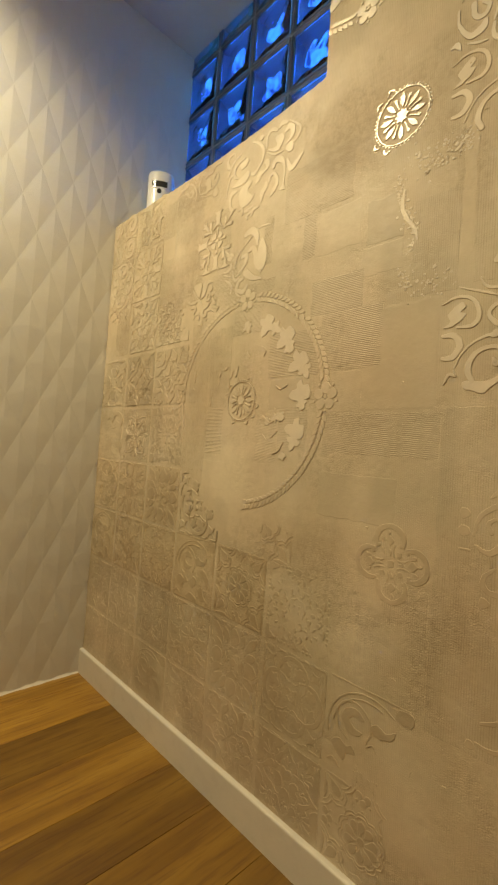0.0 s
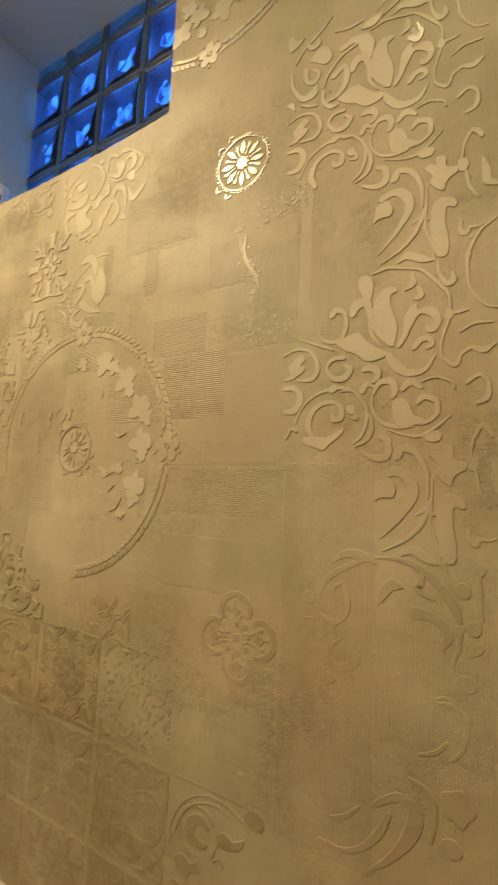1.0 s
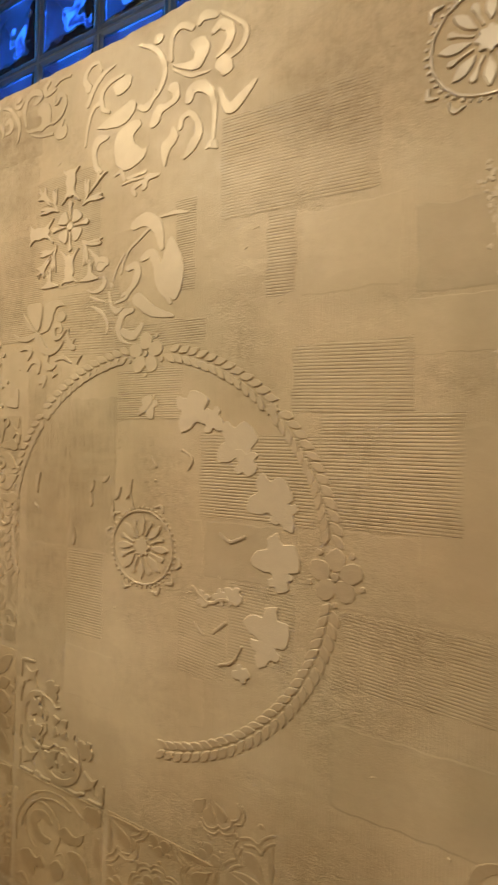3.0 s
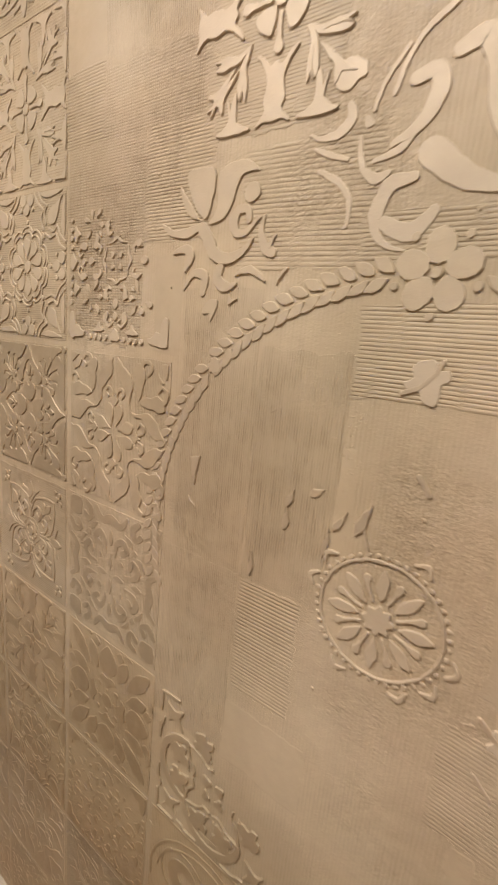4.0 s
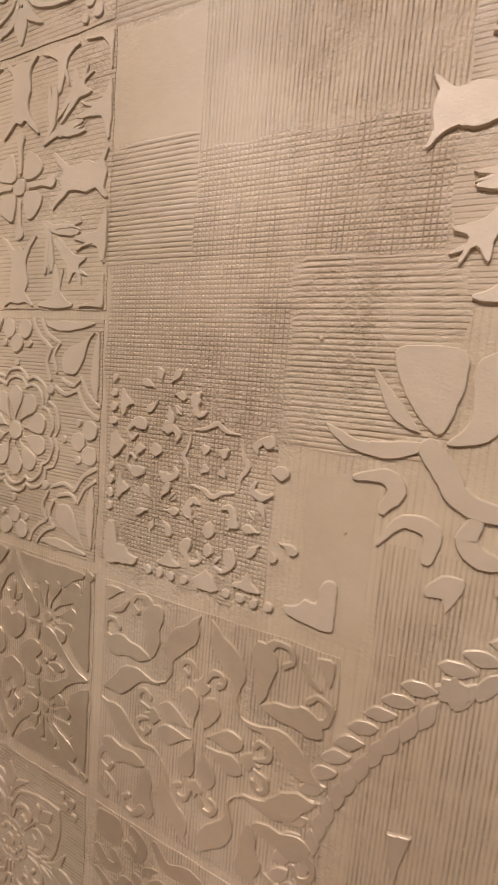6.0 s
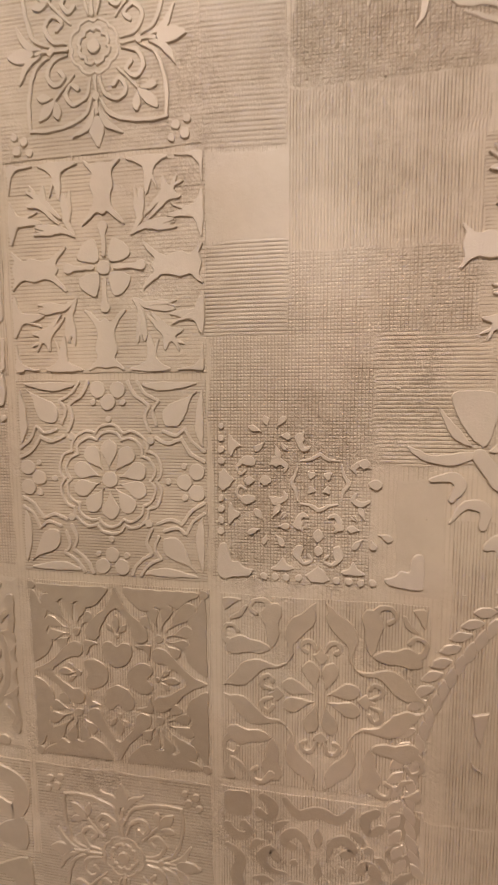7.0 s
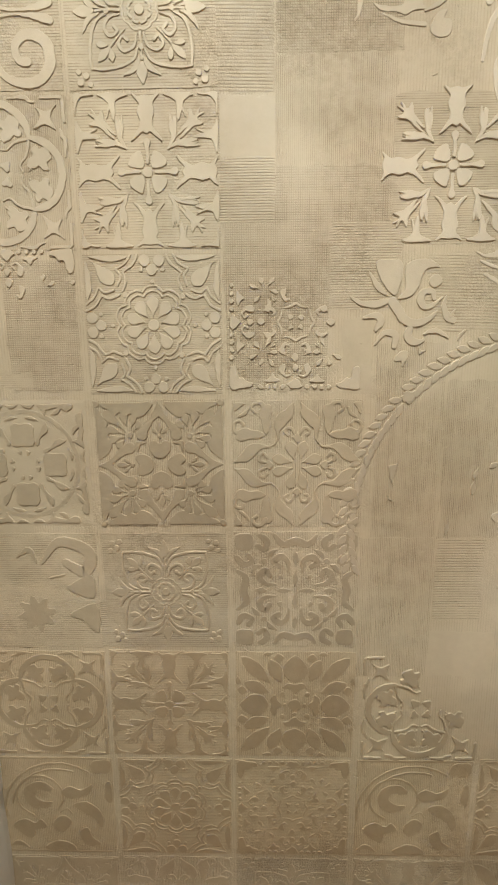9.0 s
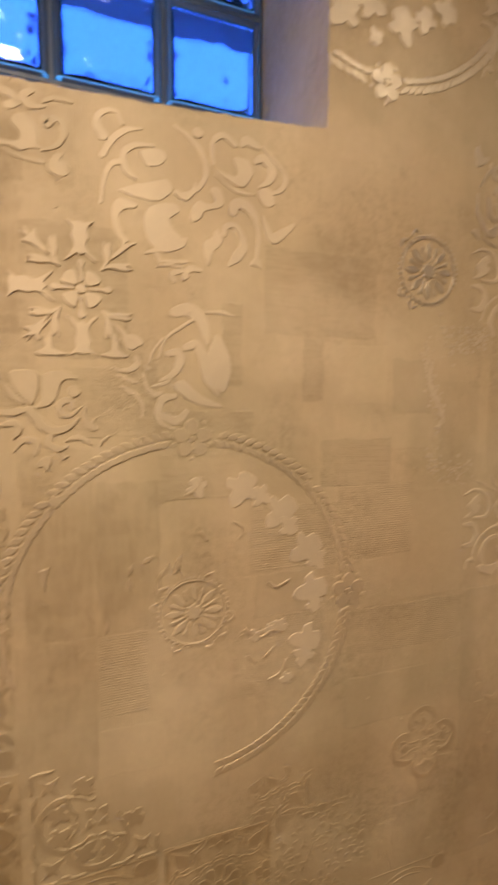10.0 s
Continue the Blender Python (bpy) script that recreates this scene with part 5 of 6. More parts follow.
def damask_window():
    """The full scroll under the window's corner, in millimetres about its middle."""
    m = Motif(0.00095, 137)
    m.blob("bulb", (-291, 204), (-284, 211), (-276, 211), (-273, 204), (-278, 196), (-288, 196))
    m.blob("bulb", (-236, 207), (-231, 211), (-225, 208), (-226, 202), (-232, 200))
    m.blob("bud", (-188, 175), (-183, 182), (-174, 184), (-163, 178), (-159, 163), (-159, 152), (-154, 147), (-170, 145), (-179, 141), (-188, 144), (-206, 146), (-215, 154), (-206, 152), (-191, 150), (-181, 153), (-180, 163), (-186, 167))
    m.blob("bell", (-148, 134), (-142, 144), (-132, 146), (-134, 138), (-127, 137), (-125, 126), (-131, 119), (-142, 119), (-149, 125))
    m.band("leaf", (4.4, 6.0, 6.8, 6.2), (-311, 201), (-300, 198), (-289, 196), (-278, 198))
    m.band("stem", (2.3, 3.0, 2.3), (-327, 178), (-315, 188), (-300, 196))
    m.band("scroll", (3.0, 6.0, 7.4, 7.4, 4.7, 2.3), (-269, 202), (-252, 197), (-237, 181), (-229, 163), (-230, 146), (-234, 137))
    m.band("scroll", (2.3, 6.0, 7.8, 6.8, 2.3), (-303, 174), (-291, 180), (-276, 178), (-267, 166), (-268, 155))
    m.band("curl", (7.4, 9.4, 9.4, 7.4, 4.4), (-259, 176), (-251, 178), (-246, 169), (-251, 161), (-260, 160))
    m.band("curl", (3.8, 6.2, 7.0, 3.0), (-238, 202), (-238, 196), (-229, 193), (-221, 198))
    m.band("scroll", (4.4, 7.4, 9.0, 10.4, 10.4, 9.0, 9.4), (-213, 159), (-218, 178), (-213, 197), (-201, 206), (-187, 203), (-181, 195), (-191, 190))
    m.band("stem", (2.3, 4.7, 5.2), (-203, 143), (-182, 135), (-156, 132))
    m.band("scroll", (9.4, 10.1, 7.8, 7.0, 6.8, 6.2, 3.0), (-152, 183), (-149, 177), (-140, 185), (-132, 179), (-130, 168), (-139, 154), (-156, 145))
    m.band("curl", (6.2, 10.1, 9.8, 3.0), (-164, 211), (-173, 205), (-168, 195), (-151, 196))
    m.band("leaf", (4.7, 6.2, 4.8), (-151, 203), (-138, 209), (-121, 207))
    m.blob("bud", (-39, 165), (-22, 172), (-9, 170), (-7, 160), (-13, 153), (-28, 148), (-36, 154))
    m.blob("leaf", (-67, 114), (-50, 122), (-25, 130), (-7, 136), (1, 129), (-3, 116), (-21, 106), (-44, 107), (-59, 111))
    m.blob("leaf", (-76, 79), (-74, 96), (-64, 104), (-46, 99), (-48, 93), (-61, 90), (-67, 80), (-63, 62), (-56, 52), (-62, 48), (-71, 58))
    m.blob("tulip", (-34, 64), (-35, 86), (-23, 101), (3, 107), (11, 97), (-2, 87), (2, 75), (13, 65), (21, 64), (14, 50), (-10, 42), (-26, 48))
    m.band("scroll", (8.3, 8.3, 7.2, 3.4), (-86, 153), (-74, 173), (-58, 187), (-38, 193))
    m.band("scroll", (4.8, 8.3, 8.3, 7.2, 4.9), (-45, 131), (-58, 140), (-59, 161), (-44, 172), (-23, 175))
    m.band("leaf", (7.7, 9.9, 6.1, 2.6), (7, 121), (19, 117), (30, 128), (32, 137))
    m.band("leaf", (3.1, 5.1, 2.5), (-19, 24), (-3, 27), (15, 25))
    m.band("curl", (5.3, 7.7, 6.6, 3.6), (3, 6), (0, 15), (14, 20), (21, 13))
    m.blob("boss", (-38, -107), (-35, -106), (-30, -110), (-31, -113), (-36, -113))
    m.blob("flower", (-63, -83), (-62, -72), (-54, -67), (-42, -72), (-40, -80), (-47, -84), (-54, -88))
    m.band("scroll", (2.3, 5.2, 8.3, 8.3, 5.9), (-79, -111), (-66, -115), (-53, -112), (-47, -105), (-49, -97))
    m.band("stem", (2.6, 4.7, 3.6), (-74, -121), (-63, -126), (-47, -131))
    m.band("scroll", (3.4, 4.8, 5.5, 7.8, 4.8), (-39, -119), (-37, -130), (-33, -140), (-25, -146), (-16, -144))
    m.band("scroll", (4.2, 5.2, 4.8, 3.4, 2.3), (-68, -137), (-55, -143), (-42, -157), (-42, -173), (-44, -176))
    m.band("scroll", (2.3, 5.1, 7.3, 6.8, 4.2, 2.3), (-4, -152), (-17, -156), (-22, -166), (-19, -181), (-9, -190), (3, -193))
    m.band("stem", (3.6, 3.4, 3.4), (-31, -103), (-27, -89), (-13, -71))
    m.band("leaf", (3.6, 6.0, 5.5), (-27, -135), (-10, -130), (-1, -119))
    m.blob("bud", (87, 180), (106, 179), (114, 164), (108, 151), (95, 141), (65, 154), (59, 160), (85, 155), (92, 160), (86, 172))
    m.blob("bell", (121, 139), (134, 147), (145, 138), (146, 124), (134, 121), (124, 130))
    m.blob("leaf", (64, -61), (81, -92), (81, -123), (70, -143), (54, -124), (48, -94), (55, -73))
    m.band("scroll", (6.0, 7.8, 9.0, 8.7), (57, 166), (57, 194), (71, 205), (87, 197))
    m.band("curl", (7.3, 13.1, 8.2), (98, 198), (106, 205), (121, 199))
    m.band("scroll", (8.5, 12.7, 13.1, 10.5, 4.0), (119, 180), (129, 185), (142, 174), (139, 157), (124, 147))
    m.band("scroll", (4.0, 6.4, 7.9, 5.5), (129, 200), (163, 169), (159, 149), (144, 141))
    m.band("stem", (3.1, 5.9, 2.7), (59, 154), (87, 137), (114, 134))
    m.band("scroll", (13.1, 14.6, 14.6, 9.9, 7.0, 5.6), (85, 108), (90, 119), (106, 117), (119, 101), (123, 78), (121, 48))
    m.band("leaf", (4.0, 12.7, 4.0), (112, 39), (120, 43), (127, 36))
    m.band("scroll", (5.5, 13.1, 13.7, 6.4), (129, 106), (142, 79), (157, 85), (176, 101))
    m.band("stem", (3.0, 5.9, 2.9), (47, -32), (70, -31), (87, -35))
    m.band("scroll", (13.1, 19.1, 16.9, 7.8), (3, -35), (23, -31), (41, -45), (48, -72))
    m.band("scroll", (9.5, 13.5, 14.3, 12.3, 4.5), (19, -81), (32, -77), (42, -94), (48, -122), (64, -145))
    m.band("leaf", (19.0, 14.3, 4.4), (11, -135), (36, -153), (68, -162))
    m.band("scroll", (6.5, 11.8, 6.8), (-18, -170), (-14, -152), (2, -148))
    m.band("scroll", (9.8, 13.0, 7.9), (-14, -175), (5, -182), (18, -170))
    m.band("scroll", (4, 7, 8, 8, 7, 5, 3), (5, 205), (27, 193), (43, 174), (47, 154), (40, 135), (27, 124), (15, 122))
    m.band("leaf", (8, 8, 8, 9, 12, 14, 5), (72, 76), (76, 87), (87, 89), (98, 77), (100, 60), (91, 47), (81, 36))
    m.band("curl", (13, 9, 7, 6, 4), (-85, 176), (-92, 192), (-84, 205), (-68, 207), (-61, 194))
    m.band("scroll", (8, 7, 6, 4), (-62, 149), (-76, 143), (-85, 122), (-89, 95))
    m.band("curl", (4, 7, 6), (-33, 40), (-22, 42), (-16, 30))
    m.band("stem", (5, 5), (-10, 31), (19, 33))
    m.band("leaf", (5, 9, 9), (40, 24), (24, 24), (17, 13))
    m.band("curl", (9, 11, 12, 9, 4), (-6, -91), (6, -89), (10, -101), (1, -118), (-16, -127))
    m.band("stem", (4, 5, 4, 4), (28, -44), (9, -56), (-9, -71), (-19, -96))
    m.blob("leaf", (52, 130), (58, 137), (68, 134), (72, 119), (67, 110), (55, 106), (44, 102), (40, 93), (31, 87), (24, 91), (27, 102), (31, 109), (38, 115), (49, 113), (59, 117), (56, 125))
    m.blob("leaf", (43, 60), (50, 66), (56, 71), (59, 79), (65, 79), (70, 67), (65, 57), (58, 52), (55, 43), (50, 31), (45, 42))
    m.dot("bead", 36, 202, 8, 2, 0.15)
    return m


def damask_foot():
    """The loose lower end of the tall scroll, in millimetres about the third tulip's foot."""
    m = Motif(0.00094, 139, 1.045)
    m.band("stem", (4, 6, 8, 11, 12, 8), (-26, 117), (-3, 118), (21, 114), (47, 98), (69, 73), (78, 53))
    m.band("scroll", (5, 8, 9, 7, 5), (-35, 118), (-59, 105), (-86, 90), (-103, 72), (-109, 48))
    m.band("scroll", (4, 9, 11, 10, 6), (-105, 32), (-87, 24), (-71, 36), (-66, 54), (-73, 72))
    m.band("curl", (6, 8, 4), (-84, 54), (-89, 67), (-75, 77))
    m.band("leaf", (4, 12, 13, 5), (-86, 106), (-68, 119), (-41, 116), (-26, 109))
    m.dot("bulb", -124, 79, 9, 3, 0.15)
    m.dot("bulb", -124, 52, 10, 2, 0.15)
    m.band("stem", (3, 4), (-129, 24), (-115, 24))
    m.band("stem", (5, 4), (-85, 20), (-83, 5))
    m.band("scroll", (4, 8, 9, 9, 12, 13, 7), (-76, 3), (-90, -9), (-92, -23), (-81, -33), (-64, -30), (-53, -17), (-59, -9))
    m.dot("bulb", -90, -49, 9, 3, 0.18)
    m.blob("leaf", (-24, 57), (-20, 79), (-8, 91), (4, 90), (12, 83), (-3, 77), (-15, 63))
    m.band("stem", (6, 6, 4, 4), (79, 36), (77, 20), (71, 4), (72, -5))
    m.band("leaf", (6, 9, 12, 9, 7), (34, 104), (32, 90), (29, 84), (38, 78), (47, 75))
    m.band("scroll", (16, 13, 13, 12, 8), (26, 54), (44, 53), (61, 43), (65, 30), (57, 18))
    m.dot("bead", 82, 88, 10)
    m.band("stem", (7, 8, 6), (60, 116), (65, 98), (73, 88))
    m.dot("boss", 77, 42, 6)
    m.dot("bead", 94, 46, 9)
    m.band("leaf", (5, 13, 6), (89, 14), (98, 23), (105, 27))
    m.dot("boss", 102, 114, 7)
    m.band("stem", (6, 9, 4), (101, 107), (100, 85), (103, 56))
    m.dot("bulb", 85, -18, 12, 2, 0.12)
    m.band("leaf", (3, 5, 3), (52, -42), (61, -39), (68, -41))
    m.band("scroll", (4, 6, 7, 6, 4), (54, -46), (73, -47), (85, -64), (80, -91), (66, -108))
    m.band("scroll", (4, 6, 4), (31, -111), (51, -102), (62, -89))
    m.band("stem", (5, 9, 9, 5), (19, -142), (40, -151), (47, -172), (43, -204))
    m.band("scroll", (8, 11, 17, 19, 11, 5), (-25, -185), (1, -168), (24, -175), (22, -198), (0, -233), (-28, -260))
    m.band("stem", (5, 7, 4), (-83, -220), (-62, -211), (-46, -195))
    m.band("scroll", (4, 7, 9, 11, 7), (-91, -251), (-66, -253), (-38, -238), (-18, -213), (-8, -191))
    m.dot("bead", -99, -257, 7)
    m.dot("flower", 73, -156, 21, 5, 0.2)
    m.dot("bulb", 66, -202, 13, 2, 0.15)
    return m


RIGHT = damask()
ornament("damask_crest", damask_crest(), 1.364, 1.535, None, relief_pearl, 0.75)
ornament("damask_scroll", RIGHT, 1.365, 1.537, lambda u, w: not (u < -0.055 and w > 0.015) and not (u < -0.06 and w < -0.1), relief_pale, 0.7)
ornament("damask_scroll", RIGHT, 1.371, 1.142, None, relief_pale, 0.7)
ornament("damask_scroll", RIGHT, 1.376, 0.747, lambda u, w: w > 0.119 and u > -0.06, relief_matt, 0.6)
ornament("damask_foot", damask_foot(), 1.376, 0.747, None, relief_worn_flat, 0.45)
ornament("damask_scroll", RIGHT, 1.360, 1.932, None, relief_pale, 0.7)
UNDER = damask_window()
# one pearl relief: the right part's paler colour holds the lamp's sheen
ornament("damask_scroll", UNDER, 0.719, 1.451, lambda u, w: u >= -0.11, relief_sheen_tone, 0.62)
ornament("damask_scroll", UNDER, 0.719, 1.451, lambda u, w: u < -0.11, relief_matt, 0.62)


def rosette(x, z, size, frill=-0.2, material=None):
    """A round daisy stencil with beads and a lobed heart."""
    m = Motif(size, 151)
    m.dot("rosette", 0, 0, 0.25, 8, 0.25)
    for k in range(8):
        a = 90 + 45 * k
        m.petal("petal", 0.3 * math.cos(radians(a)), 0.3 * math.sin(radians(a)), a, 0.52, 0.2, 0.55)
        b = a + 22.5
        c, s = math.cos(radians(b)), math.sin(radians(b))
        m.band("stamen", (0.05, 0.06, 0.13), (0.3 * c, 0.3 * s), (0.52 * c, 0.52 * s), (0.66 * c, 0.66 * s))
    m.band("ring", (0.055,), *[(0.94 * math.cos(a), 0.94 * math.sin(a)) for a in (math.pi * k / 24 for k in range(48))], closed=True, fine=1)
    if frill < 1:
        for k in range(44):
            a = 2 * math.pi * k / 44
            m.dot("bead", 1.01 * math.cos(a), 1.01 * math.sin(a), 0.038)
        for k in range(14):
            a = 2 * math.pi * k / 14 + 0.2
            if noise.noise((k * 1.7, x, z)) > frill:
                m.band("frill", (0.05, 0.09, 0.04), (1.12 * math.cos(a - 0.12), 1.12 * math.sin(a - 0.12)), (1.22 * math.cos(a), 1.22 * math.sin(a)), (1.12 * math.cos(a + 0.12), 1.12 * math.sin(a + 0.12)))
    return ornament("rosette", m, x, z, None, material)


rosette(1.116, 1.508, 0.0525, 0.25, relief_silver)
rosette(0.745, 1.014, 0.0485, 0.0, relief_matt)


def five_flower(m, u, w, r, name="flower"):
    for k in range(5):
        a = radians(72 * k + 90)
        m.dot("petal", u + 0.62 * r * math.cos(a), w + 0.62 * r * math.sin(a), 0.45 * r, 2, 0.15, a)
    m.dot("flower_eye", u, w, 0.16 * r, high=1.5)
    for k in range(5):
        a = radians(72 * k + 54)
        m.dot("bead", u + 1.05 * r * math.cos(a), w + 1.05 * r * math.sin(a), 0.12 * r)


def wreath(name, x, z, radius, spans, flowers, leaves, small=(), material=None):
    """A twisted wreath of paired leaves round a circle."""
    m = Motif(0.000934, 163)
    for u, w, r in flowers:
        five_flower(m, u, w, r)
    for u, w in small:
        m.dot("small_rosette", u, w, 9, 8, 0.25)
    step = math.degrees(13.5 / radius)
    for a0, a1 in spans:
        a = a0
        while a < a1:
            left = a > 90 or a < -90
            for r, turn, l, wd in ((radius + 7, 50 if left else -58, 19, 9.6), (radius - 6, 112 if left else -114, 20, 9.0)):
                t, b = radians(a + (0 if r > radius else 0.45 * step)), radians(a + turn)
                m.petal("rope_leaf", r * math.cos(t) - l / 2 * math.cos(b), r * math.sin(t) - l / 2 * math.sin(b), a + turn, l, wd, 0.5)
            a += step
    for u, w, turn, size in leaves:
        ivy(m, u, w, turn, size)
    return ornament(name, m, x, z, None, material, 0.85)


great = wreath("wreath", 0.745, 1.014, 258,
               ((8, 42), (47, 82), (98, 134), (139, 193), (-82, -8)),
               ((-1, 257, 27), (260, -1, 29)),
               ((6, 186, 200, 30), (74, 180, 150, 52), (104, 168, 240, 34), (138, 140, 130, 56), (150, 118, 40, 34), (182, 78, 120, 56), (200, 60, 210, 36), (192, 8, 100, 56), (196, -14, 20, 30), (183, -74, 80, 54), (180, -98, 160, 38), (120, -46, 100, 20), (138, -42, 60, 24), (96, -52, 30, 20), (150, -132, 110, 22)),
               ((-184, 178), (182, 180)))
m = Motif(0.000934, 171)
for pts, w in ((((14, 200), (4, 184), (-10, 176)), 4), (((150, -100), (138, -120), (120, -128)), 3), (((80, -40), (104, -56), (124, -48), (142, -52)), 4), (((60, 130), (76, 120), (70, 106)), 3), (((150, 30), (132, 22), (118, 30)), 4), (((112, -90), (128, -76)), 4), (((96, -96), (84, -84)), 3), (((12, 120), (20, 108)), 4), (((-22, 70), (-16, 52)), 3)):
    m.band("stem", (w,), *pts)
for u, w, turn, l, wd in ((-86, 84, 250, 18, 7), (-90, 66, 265, 20, 8), (-58, 92, 215, 16, 7), (-36, 78, 240, 22, 7), (-50, 60, 262, 26, 6), (-18, 90, 250, 30, 9), (-122, 14, 268, 26, 6)):
    m.petal("loose_leaf", u, w, turn, l, wd)
m.blob("paint_chip", (-206, 86), (-193, 90), (-196, 74), (-199, 58), (-203, 70), round_=False, high=1.3)
m.blob("paint_chip", (-206, 46), (-196, 36), (-204, 40), round_=False)
ornament("ivy_stems", m, 0.745, 1.014)

upper = wreath("wreath", 1.029, 2.004, 256, ((-82, -20), (-111, -97), (-18, 40)),
               ((2, -257, 27),), ((-76, -172, 140, 56), (-30, -150, 250, 50), (30, -168, 200, 54), (-58, -120, 60, 44), (70, -150, 170, 40), (20, -110, 20, 40), (108, -128, 80, 44), (-20, -196, 30, 26)), material=relief_pearl)


def lotus():
    """The open lotus with its curls, torn at its right by later fields."""
    m = Motif(0.00084, 181)
    m.blob("petal", (9, 1), (-7, 17), (-18, 44), (-2, 49), (17, 47), (20, 33), (17, 14))
    m.blob("petal", (14, -3), (24, 10), (23, 33), (25, 42), (33, 47), (56, 49), (72, 38), (60, 38), (51, 33), (45, 18), (37, 3), (25, -3))
    m.blob("petal", (1, 2), (-17, 10), (-27, 35), (-16, 23))
    m.blob("petal", (-52, 2), (-33, -6), (-14, -5), (6, -3), (-2, -12), (-21, -16), (-43, -9))
    m.band("smile", (13, 14, 13, 11, 8, 3), (7, -7), (16, -19), (25, -31), (43, -37), (59, -31), (70, -20))
    m.band("curl", (7, 8, 9, 11, 9, 7, 3), (65, -3), (62, 6), (51, 6), (46, -4), (50, -13), (61, -14), (76, -2))
    m.band("hook", (3, 7, 11, 10), (82, -1), (79, -14), (86, -29), (93, -33))
    m.band("hook", (6, 2), (90, -27), (96, -18))
    m.band("leaf", (4, 10, 11, 6), (-32, -29), (-14, -25), (-8, -33), (-14, -45))
    m.band("curl", (3, 8, 11, 8), (-15, -65), (-2, -50), (13, -52), (12, -68))
    m.band("curl", (9, 12, 11, 4), (34, -44), (31, -55), (42, -63), (54, -60))
    m.band("curl", (3, 8, 3), (54, -52), (70, -47), (88, -57))
    m.band("scrap", (3, 4, 2), (111, -47), (104, -53), (102, -60))
    m.dot("bead", 66, 20, 9)
    m.blob("scrap", (24, -75), (33, -76), (32, -86), (25, -97), (23, -89), (14, -90), (15, -81))
    m.blob("scrap", (46, -67), (51, -73), (58, -74), (48, -80), round_=False)
    return ornament("lotus_flower", m, 0.543, 1.298, None, relief_matt)


lotus()


def quatrefoil():
    """A worn four-lobed outline filled with small blossoms and squares."""
    m = Motif(0.00095, 191)
    m.dot("quatrefoil", 0, 0, 8, 4, 0.3)
    m.sym("4")
    m.band("lobe", (6, 10, 11, 9, 11, 10, 6), *[(28 + 27 * math.cos(a), 28 + 27 * math.sin(a)) for a in (radians(d) for d in (-62, -30, 5, 45, 85, 120, 152))], fine=3)
    m.dot("square", 29, 29, 9, 4, 0.25, 0.785)
    m.dot("square", 0, 24, 6, 4, 0.25)
    m.petal("petal", 34, 36, 45, 9, 6)
    m.petal("petal", 10, 10, 45, 12, 7)
    m.sym("8")
    m.petal("petal", 20, 34, 80, 10, 6)
    m.petal("petal", 38, 24, -10, 8, 5)
    m.dot("square", 8, 38, 4, 4, 0.2)
    m.band("lattice", (3, 4, 3), (4, 14), (12, 20), (17, 30))
    ob = ornament("quatrefoil", m, 1.145, 0.722, lambda u, w: noise.noise((u * 60, w * 60, 5)) > -0.32, relief_mid, 0.4)
    ob.rotation_euler = (0, radians(40), 0)
    return ob


quatrefoil()

# loose crumbs and scars in the plaster
m = Motif(0.001, 201)
for k in range(150):
    u, w = random.uniform(60, 1480), random.uniform(130, 1660)
    if random.random() < 0.5:
        m.dot("crumb", u, w, random.uniform(0.6, 1.8), high=random.uniform(0.5, 1.2))
    else:
        a, l = random.uniform(0, 6.3), random.uniform(3, 9)
        m.band("crumb", (random.uniform(0.7, 1.5),), (u, w), (u + l * math.cos(a), w + l * math.sin(a)), high=0.6)
# gritty places where the coat was torn
for cu, cw, su, sw, many in ((600, 1095, 14, 42, 260), (703, 1118, 8, 44, 240), (692, 1172, 26, 12, 120), (560, 1175, 14, 20, 110)):
    for k in range(many):
        m.dot("crumb", random.gauss(cu, su), random.gauss(cw, sw), random.uniform(0.35, 1.0), 3, 0.3, random.uniform(0, 6), high=random.uniform(0.2, 0.45))
scrap = []
faces = []
for name, v, f in m.shapes:
    b = len(scrap)
    scrap += v
    faces += [tuple(b + i for i in q) for q in f]
tagged(mesh_object("plaster_crumbs", scrap, faces, wall_plaster, wall), kind="stuff")


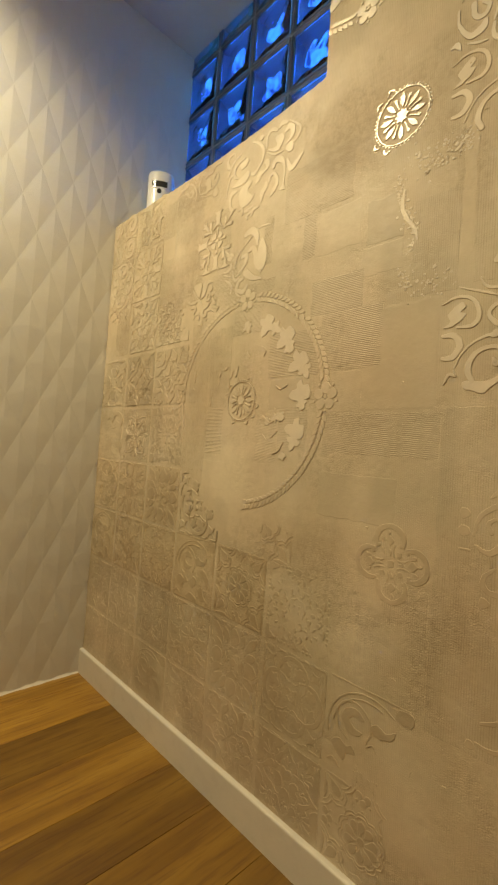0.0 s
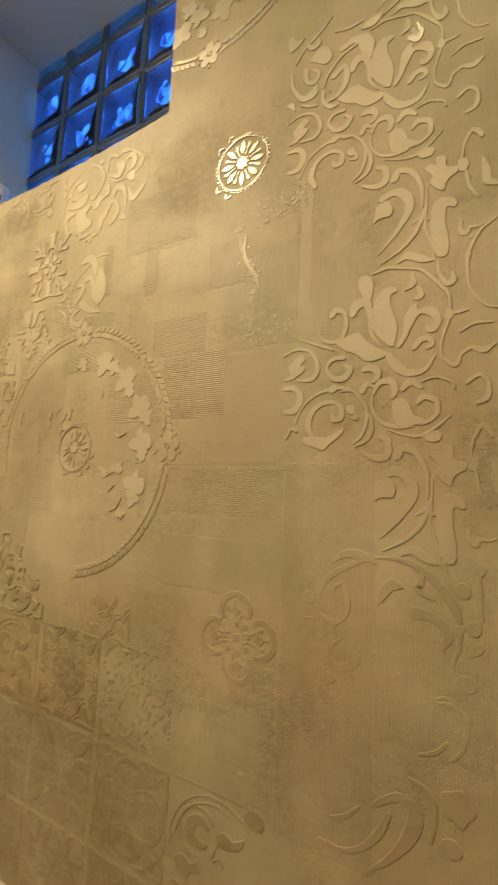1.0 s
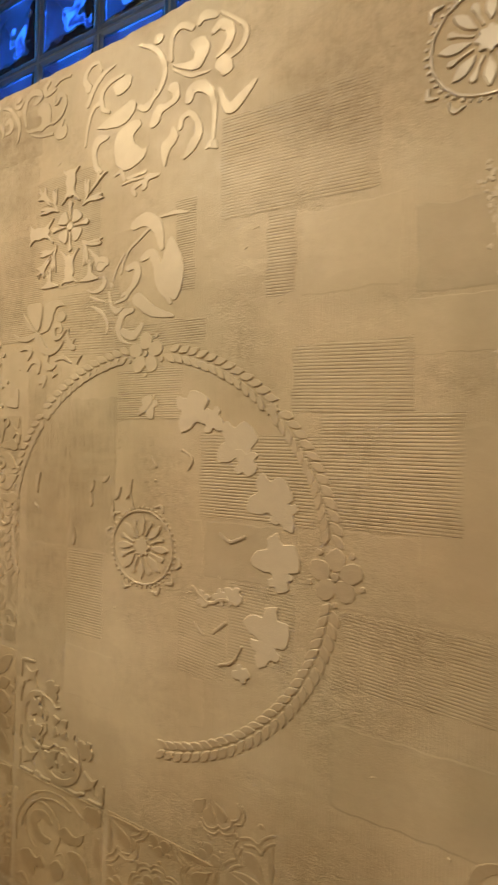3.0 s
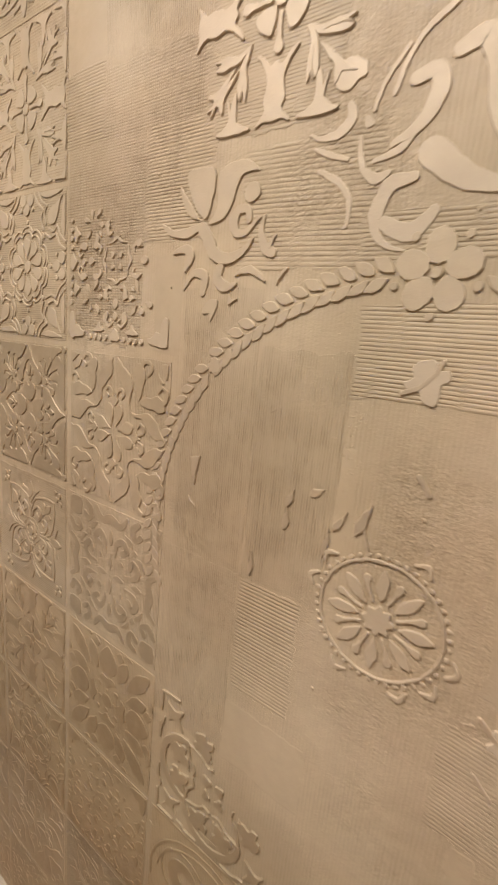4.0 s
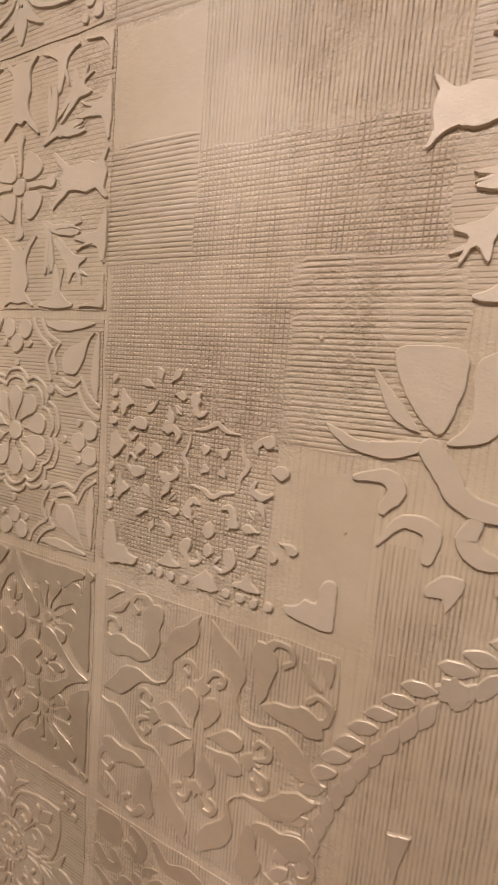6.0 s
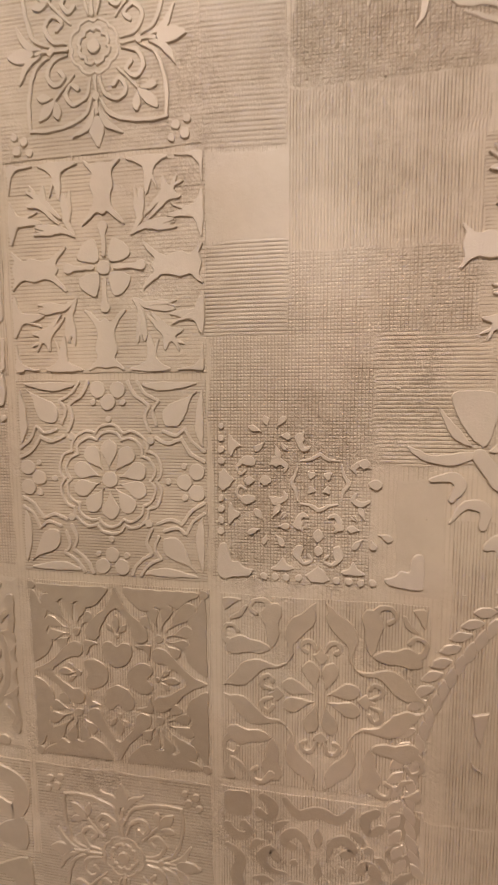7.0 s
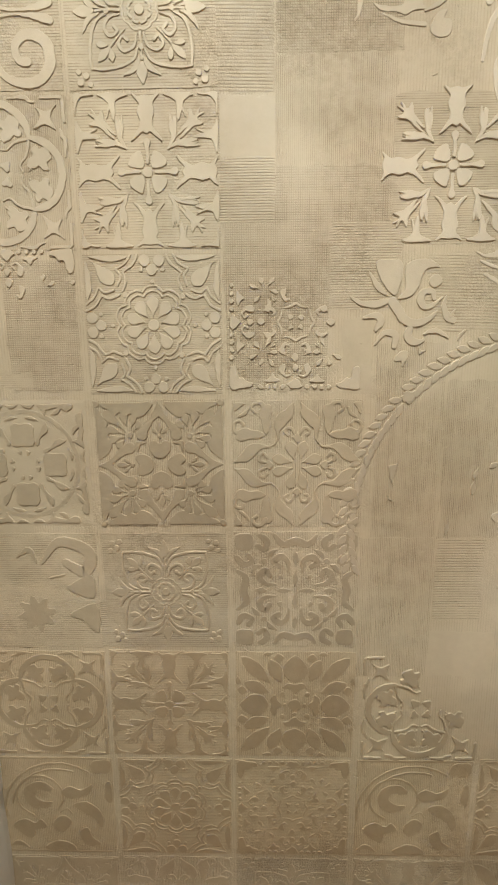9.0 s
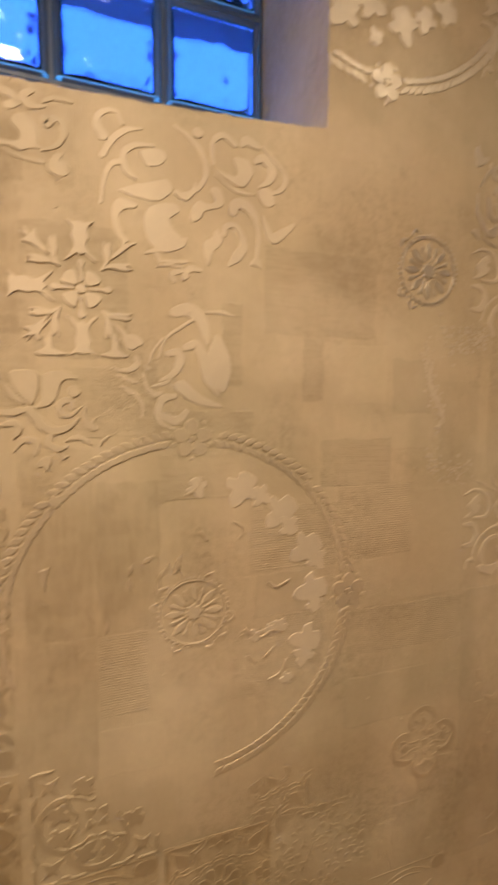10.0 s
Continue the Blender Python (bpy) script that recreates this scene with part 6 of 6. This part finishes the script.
# ---- what stands on the ledge ----
def air_freshener(x, y, z, turn):
    """A white wall dispenser with a bowed front, a dark slot, an eye and a printed mark."""
    root = new("air_freshener")
    root.matrix_world = pose(x, y, z, 0, 0, turn)
    w, d, h, n = 0.045, 0.034, 0.21, 15
    # outline of the case in plan: straight back, bowed front (front towards -y)
    plan = [(w, d * 0.9), (w * 0.85, d), (-w * 0.85, d), (-w, d * 0.9)]
    plan += [(-w * math.cos(a), -d * 0.35 - d * 0.9 * math.sin(a)) for a in (math.pi * k / n for k in range(n + 1))]
    v, f, k = [], [], len(plan)
    rings = [(0.0, 0.97), (0.004, 1.0), (h * 0.5, 1.0), (h - 0.012, 1.0), (h - 0.005, 0.975), (h - 0.001, 0.92), (h, 0.82)]
    for zz, s in rings:
        v += [(px * s, py * s, zz) for px, py in plan]
    for r in range(len(rings) - 1):
        f += [(r * k + i, r * k + (i + 1) % k, (r + 1) * k + (i + 1) % k, (r + 1) * k + i) for i in range(k)]
    f += [tuple(range(k - 1, -1, -1)), tuple(range((len(rings) - 1) * k, len(rings) * k))]
    body = mesh_object("body", v, f, white_plastic, root, True)
    front = lambda u: -d * 0.35 - d * 0.9 * math.sqrt(max(0.0, 1 - (u / w) ** 2))

    def plate(name, u0, u1, z0, z1, proud, material, parent, steps=10):
        vv, ff = [], []
        for i in range(steps + 1):
            u = u0 + (u1 - u0) * i / steps
            vv += [(u, front(u) - proud, z0), (u, front(u) - proud, z1), (u, front(u) + 0.003, z1), (u, front(u) + 0.003, z0)]
        for i in range(steps):
            ff += [(4 * i + a, 4 * i + (a + 1) % 4, 4 * i + 4 + (a + 1) % 4, 4 * i + 4 + a) for a in range(4)]
        ff += [(3, 2, 1, 0), tuple(4 * steps + a for a in range(4))]
        return mesh_object(name, vv, ff, material, parent)

    slot = plate("slot_window", -0.027, 0.027, h - 0.062, h - 0.040, 0.0006, dark_plastic, root)
    tagged(slot, label="dark slot window")
    plate("slot_rim", -0.030, 0.030, h - 0.040, h - 0.0365, 0.0014, white_plastic, slot)
    plate("slot_rim", -0.030, 0.030, h - 0.0655, h - 0.062, 0.0014, white_plastic, slot)
    bm = bmesh.new()
    bmesh.ops.create_cone(bm, cap_ends=True, segments=20, radius1=0.0085, radius2=0.0075, depth=0.004, matrix=Matrix.Translation((0, front(0) - 0.001, h - 0.077)) @ Matrix.Rotation(radians(90), 4, "X"))
    tagged(part("sensor_eye", bm, dark_plastic, root), label="round dark sensor eye")
    # printed mark: a framed square and a line of small bars
    mark = plate("printed_mark", -0.011, 0.011, 0.072, 0.0737, 0.0003, print_ink, root)
    plate("bar", -0.011, 0.011, 0.0923, 0.094, 0.0003, print_ink, mark)
    plate("bar", -0.011, -0.0096, 0.0737, 0.0923, 0.0003, print_ink, mark, 2)
    plate("bar", 0.0096, 0.011, 0.0737, 0.0923, 0.0003, print_ink, mark, 2)
    for u0, u1, z0, z1 in ((-0.006, -0.001, 0.078, 0.089), (0.001, 0.006, 0.078, 0.089), (-0.004, 0.004, 0.082, 0.0845)):
        plate("bar", u0, u1, z0, z1, 0.0003, print_ink, mark, 2)
    for i in range(8):
        u = -0.024 + i * 0.0061
        plate("bar", u, u + 0.0042, 0.054, 0.063 if i % 3 else 0.067, 0.0003, print_ink, mark, 2)
    return tagged(root, label="white plastic air freshener dispenser standing on the window ledge", category="air freshener", kind="thing")


air_freshener(0.092, 0.125, LEDGE + 0.002, 52)


# ---- floor planks ----
def planks():
    wid = 0.163
    for c in range(16):
        x0 = -0.062 + c * wid
        if x0 > EAST:
            break
        y = 0.0 if c % 3 == 0 else (0.44 if c % 3 == 1 else 0.83)
        while y > SOUTH:
            y1 = max(y - 1.28, SOUTH)
            ya = min(y, -0.0005)
            a, b = max(x0, WEST + 0.0005), min(x0 + wid, EAST) - 0.0007
            if ya - y1 > 0.02 and b - a > 0.01:
                ob = part("plank", box_bm(-(b - a) / 2, (b - a) / 2, -(ya - y1) / 2 + 0.0004, (ya - y1) / 2, -0.01, 0.0, 0.0008, 1), wood, floor)
                ob.location = ((a + b) / 2, (ya + y1) / 2, GROUND)
            y = y1


planks()


# ---- diamond panels of the west wall ----
def diamonds():
    """Raised rhombs, each folded about its middle, side by side."""
    hw, hh, lift = 0.05, 0.105, 0.0029
    cy, cz = -0.16, 2.07
    v = [(WEST + x, y, z) for x, y, z in ((0.0006, 0, hh), (0.0006, hw, 0), (0.0006, 0, -hh), (0.0006, -hw, 0), (lift, 0.0, 0.018), (lift * 0.86, 0.0, -0.022))]
    f = [(0, 4, 1), (1, 4, 5), (1, 5, 2), (2, 5, 3), (3, 5, 4), (3, 4, 0)]
    me = bpy.data.meshes.new("diamond_panel")
    me.from_pydata(v, [], f)
    me.materials.append(panel_paint)
    rest_v, rest_f = [], []
    for i in range(-20, 6):
        for j in range(-11, 5):
            for s in (0, 1):
                y, z = cy + (2 * i + s) * hw, cz + (2 * j + s) * hh
                cuts = []
                low = LEDGE if y > 0 else GROUND + 0.004
                if y - hw > GLASS or y + hw < SOUTH or z + hh < low or z - hh > TOP:
                    continue
                if y + hw > GLASS - 0.002:
                    cuts.append(((0, GLASS - 0.002, 0), (0, 1, 0)))
                if z - hh < low:
                    cuts.append(((0, 0, low), (0, 0, -1)))
                if y - hw < 0 < y + hw and z - hh < LEDGE:
                    if z > LEDGE:
                        cuts = [((0, 0, LEDGE + 0.002), (0, 0, -1))]
                    else:
                        cuts = [c for c in cuts if c[1][2] == 0] + [((0, -0.0005, 0), (0, 1, 0))] + ([((0, 0, GROUND + 0.004), (0, 0, -1))] if z - hh < GROUND + 0.004 else [])
                if y - hw < SOUTH or z + hh > TOP:
                    continue
                if cuts:
                    bm = bmesh.new()
                    bm.from_mesh(me)
                    bmesh.ops.translate(bm, verts=bm.verts[:], vec=(0, y, z))
                    for where, out in cuts:
                        bmesh.ops.bisect_plane(bm, geom=bm.verts[:] + bm.edges[:] + bm.faces[:], plane_co=where, plane_no=out, clear_outer=True)
                    if len(bm.faces):
                        part("diamond_panel", bm, panel_paint, wall_west)
                    else:
                        bm.free()
                    continue
                if y > -0.95:
                    ob = new("diamond_panel", me)
                    ob.parent = wall_west
                    ob.location = (0, y, z)
                else:
                    b = len(rest_v)
                    rest_v += [(p[0], p[1] + y, p[2] + z) for p in v]
                    rest_f += [tuple(b + k for k in q) for q in f]
    if rest_v:
        tagged(mesh_object("diamond_panels", rest_v, rest_f, panel_paint, wall_west), kind="stuff")


diamonds()
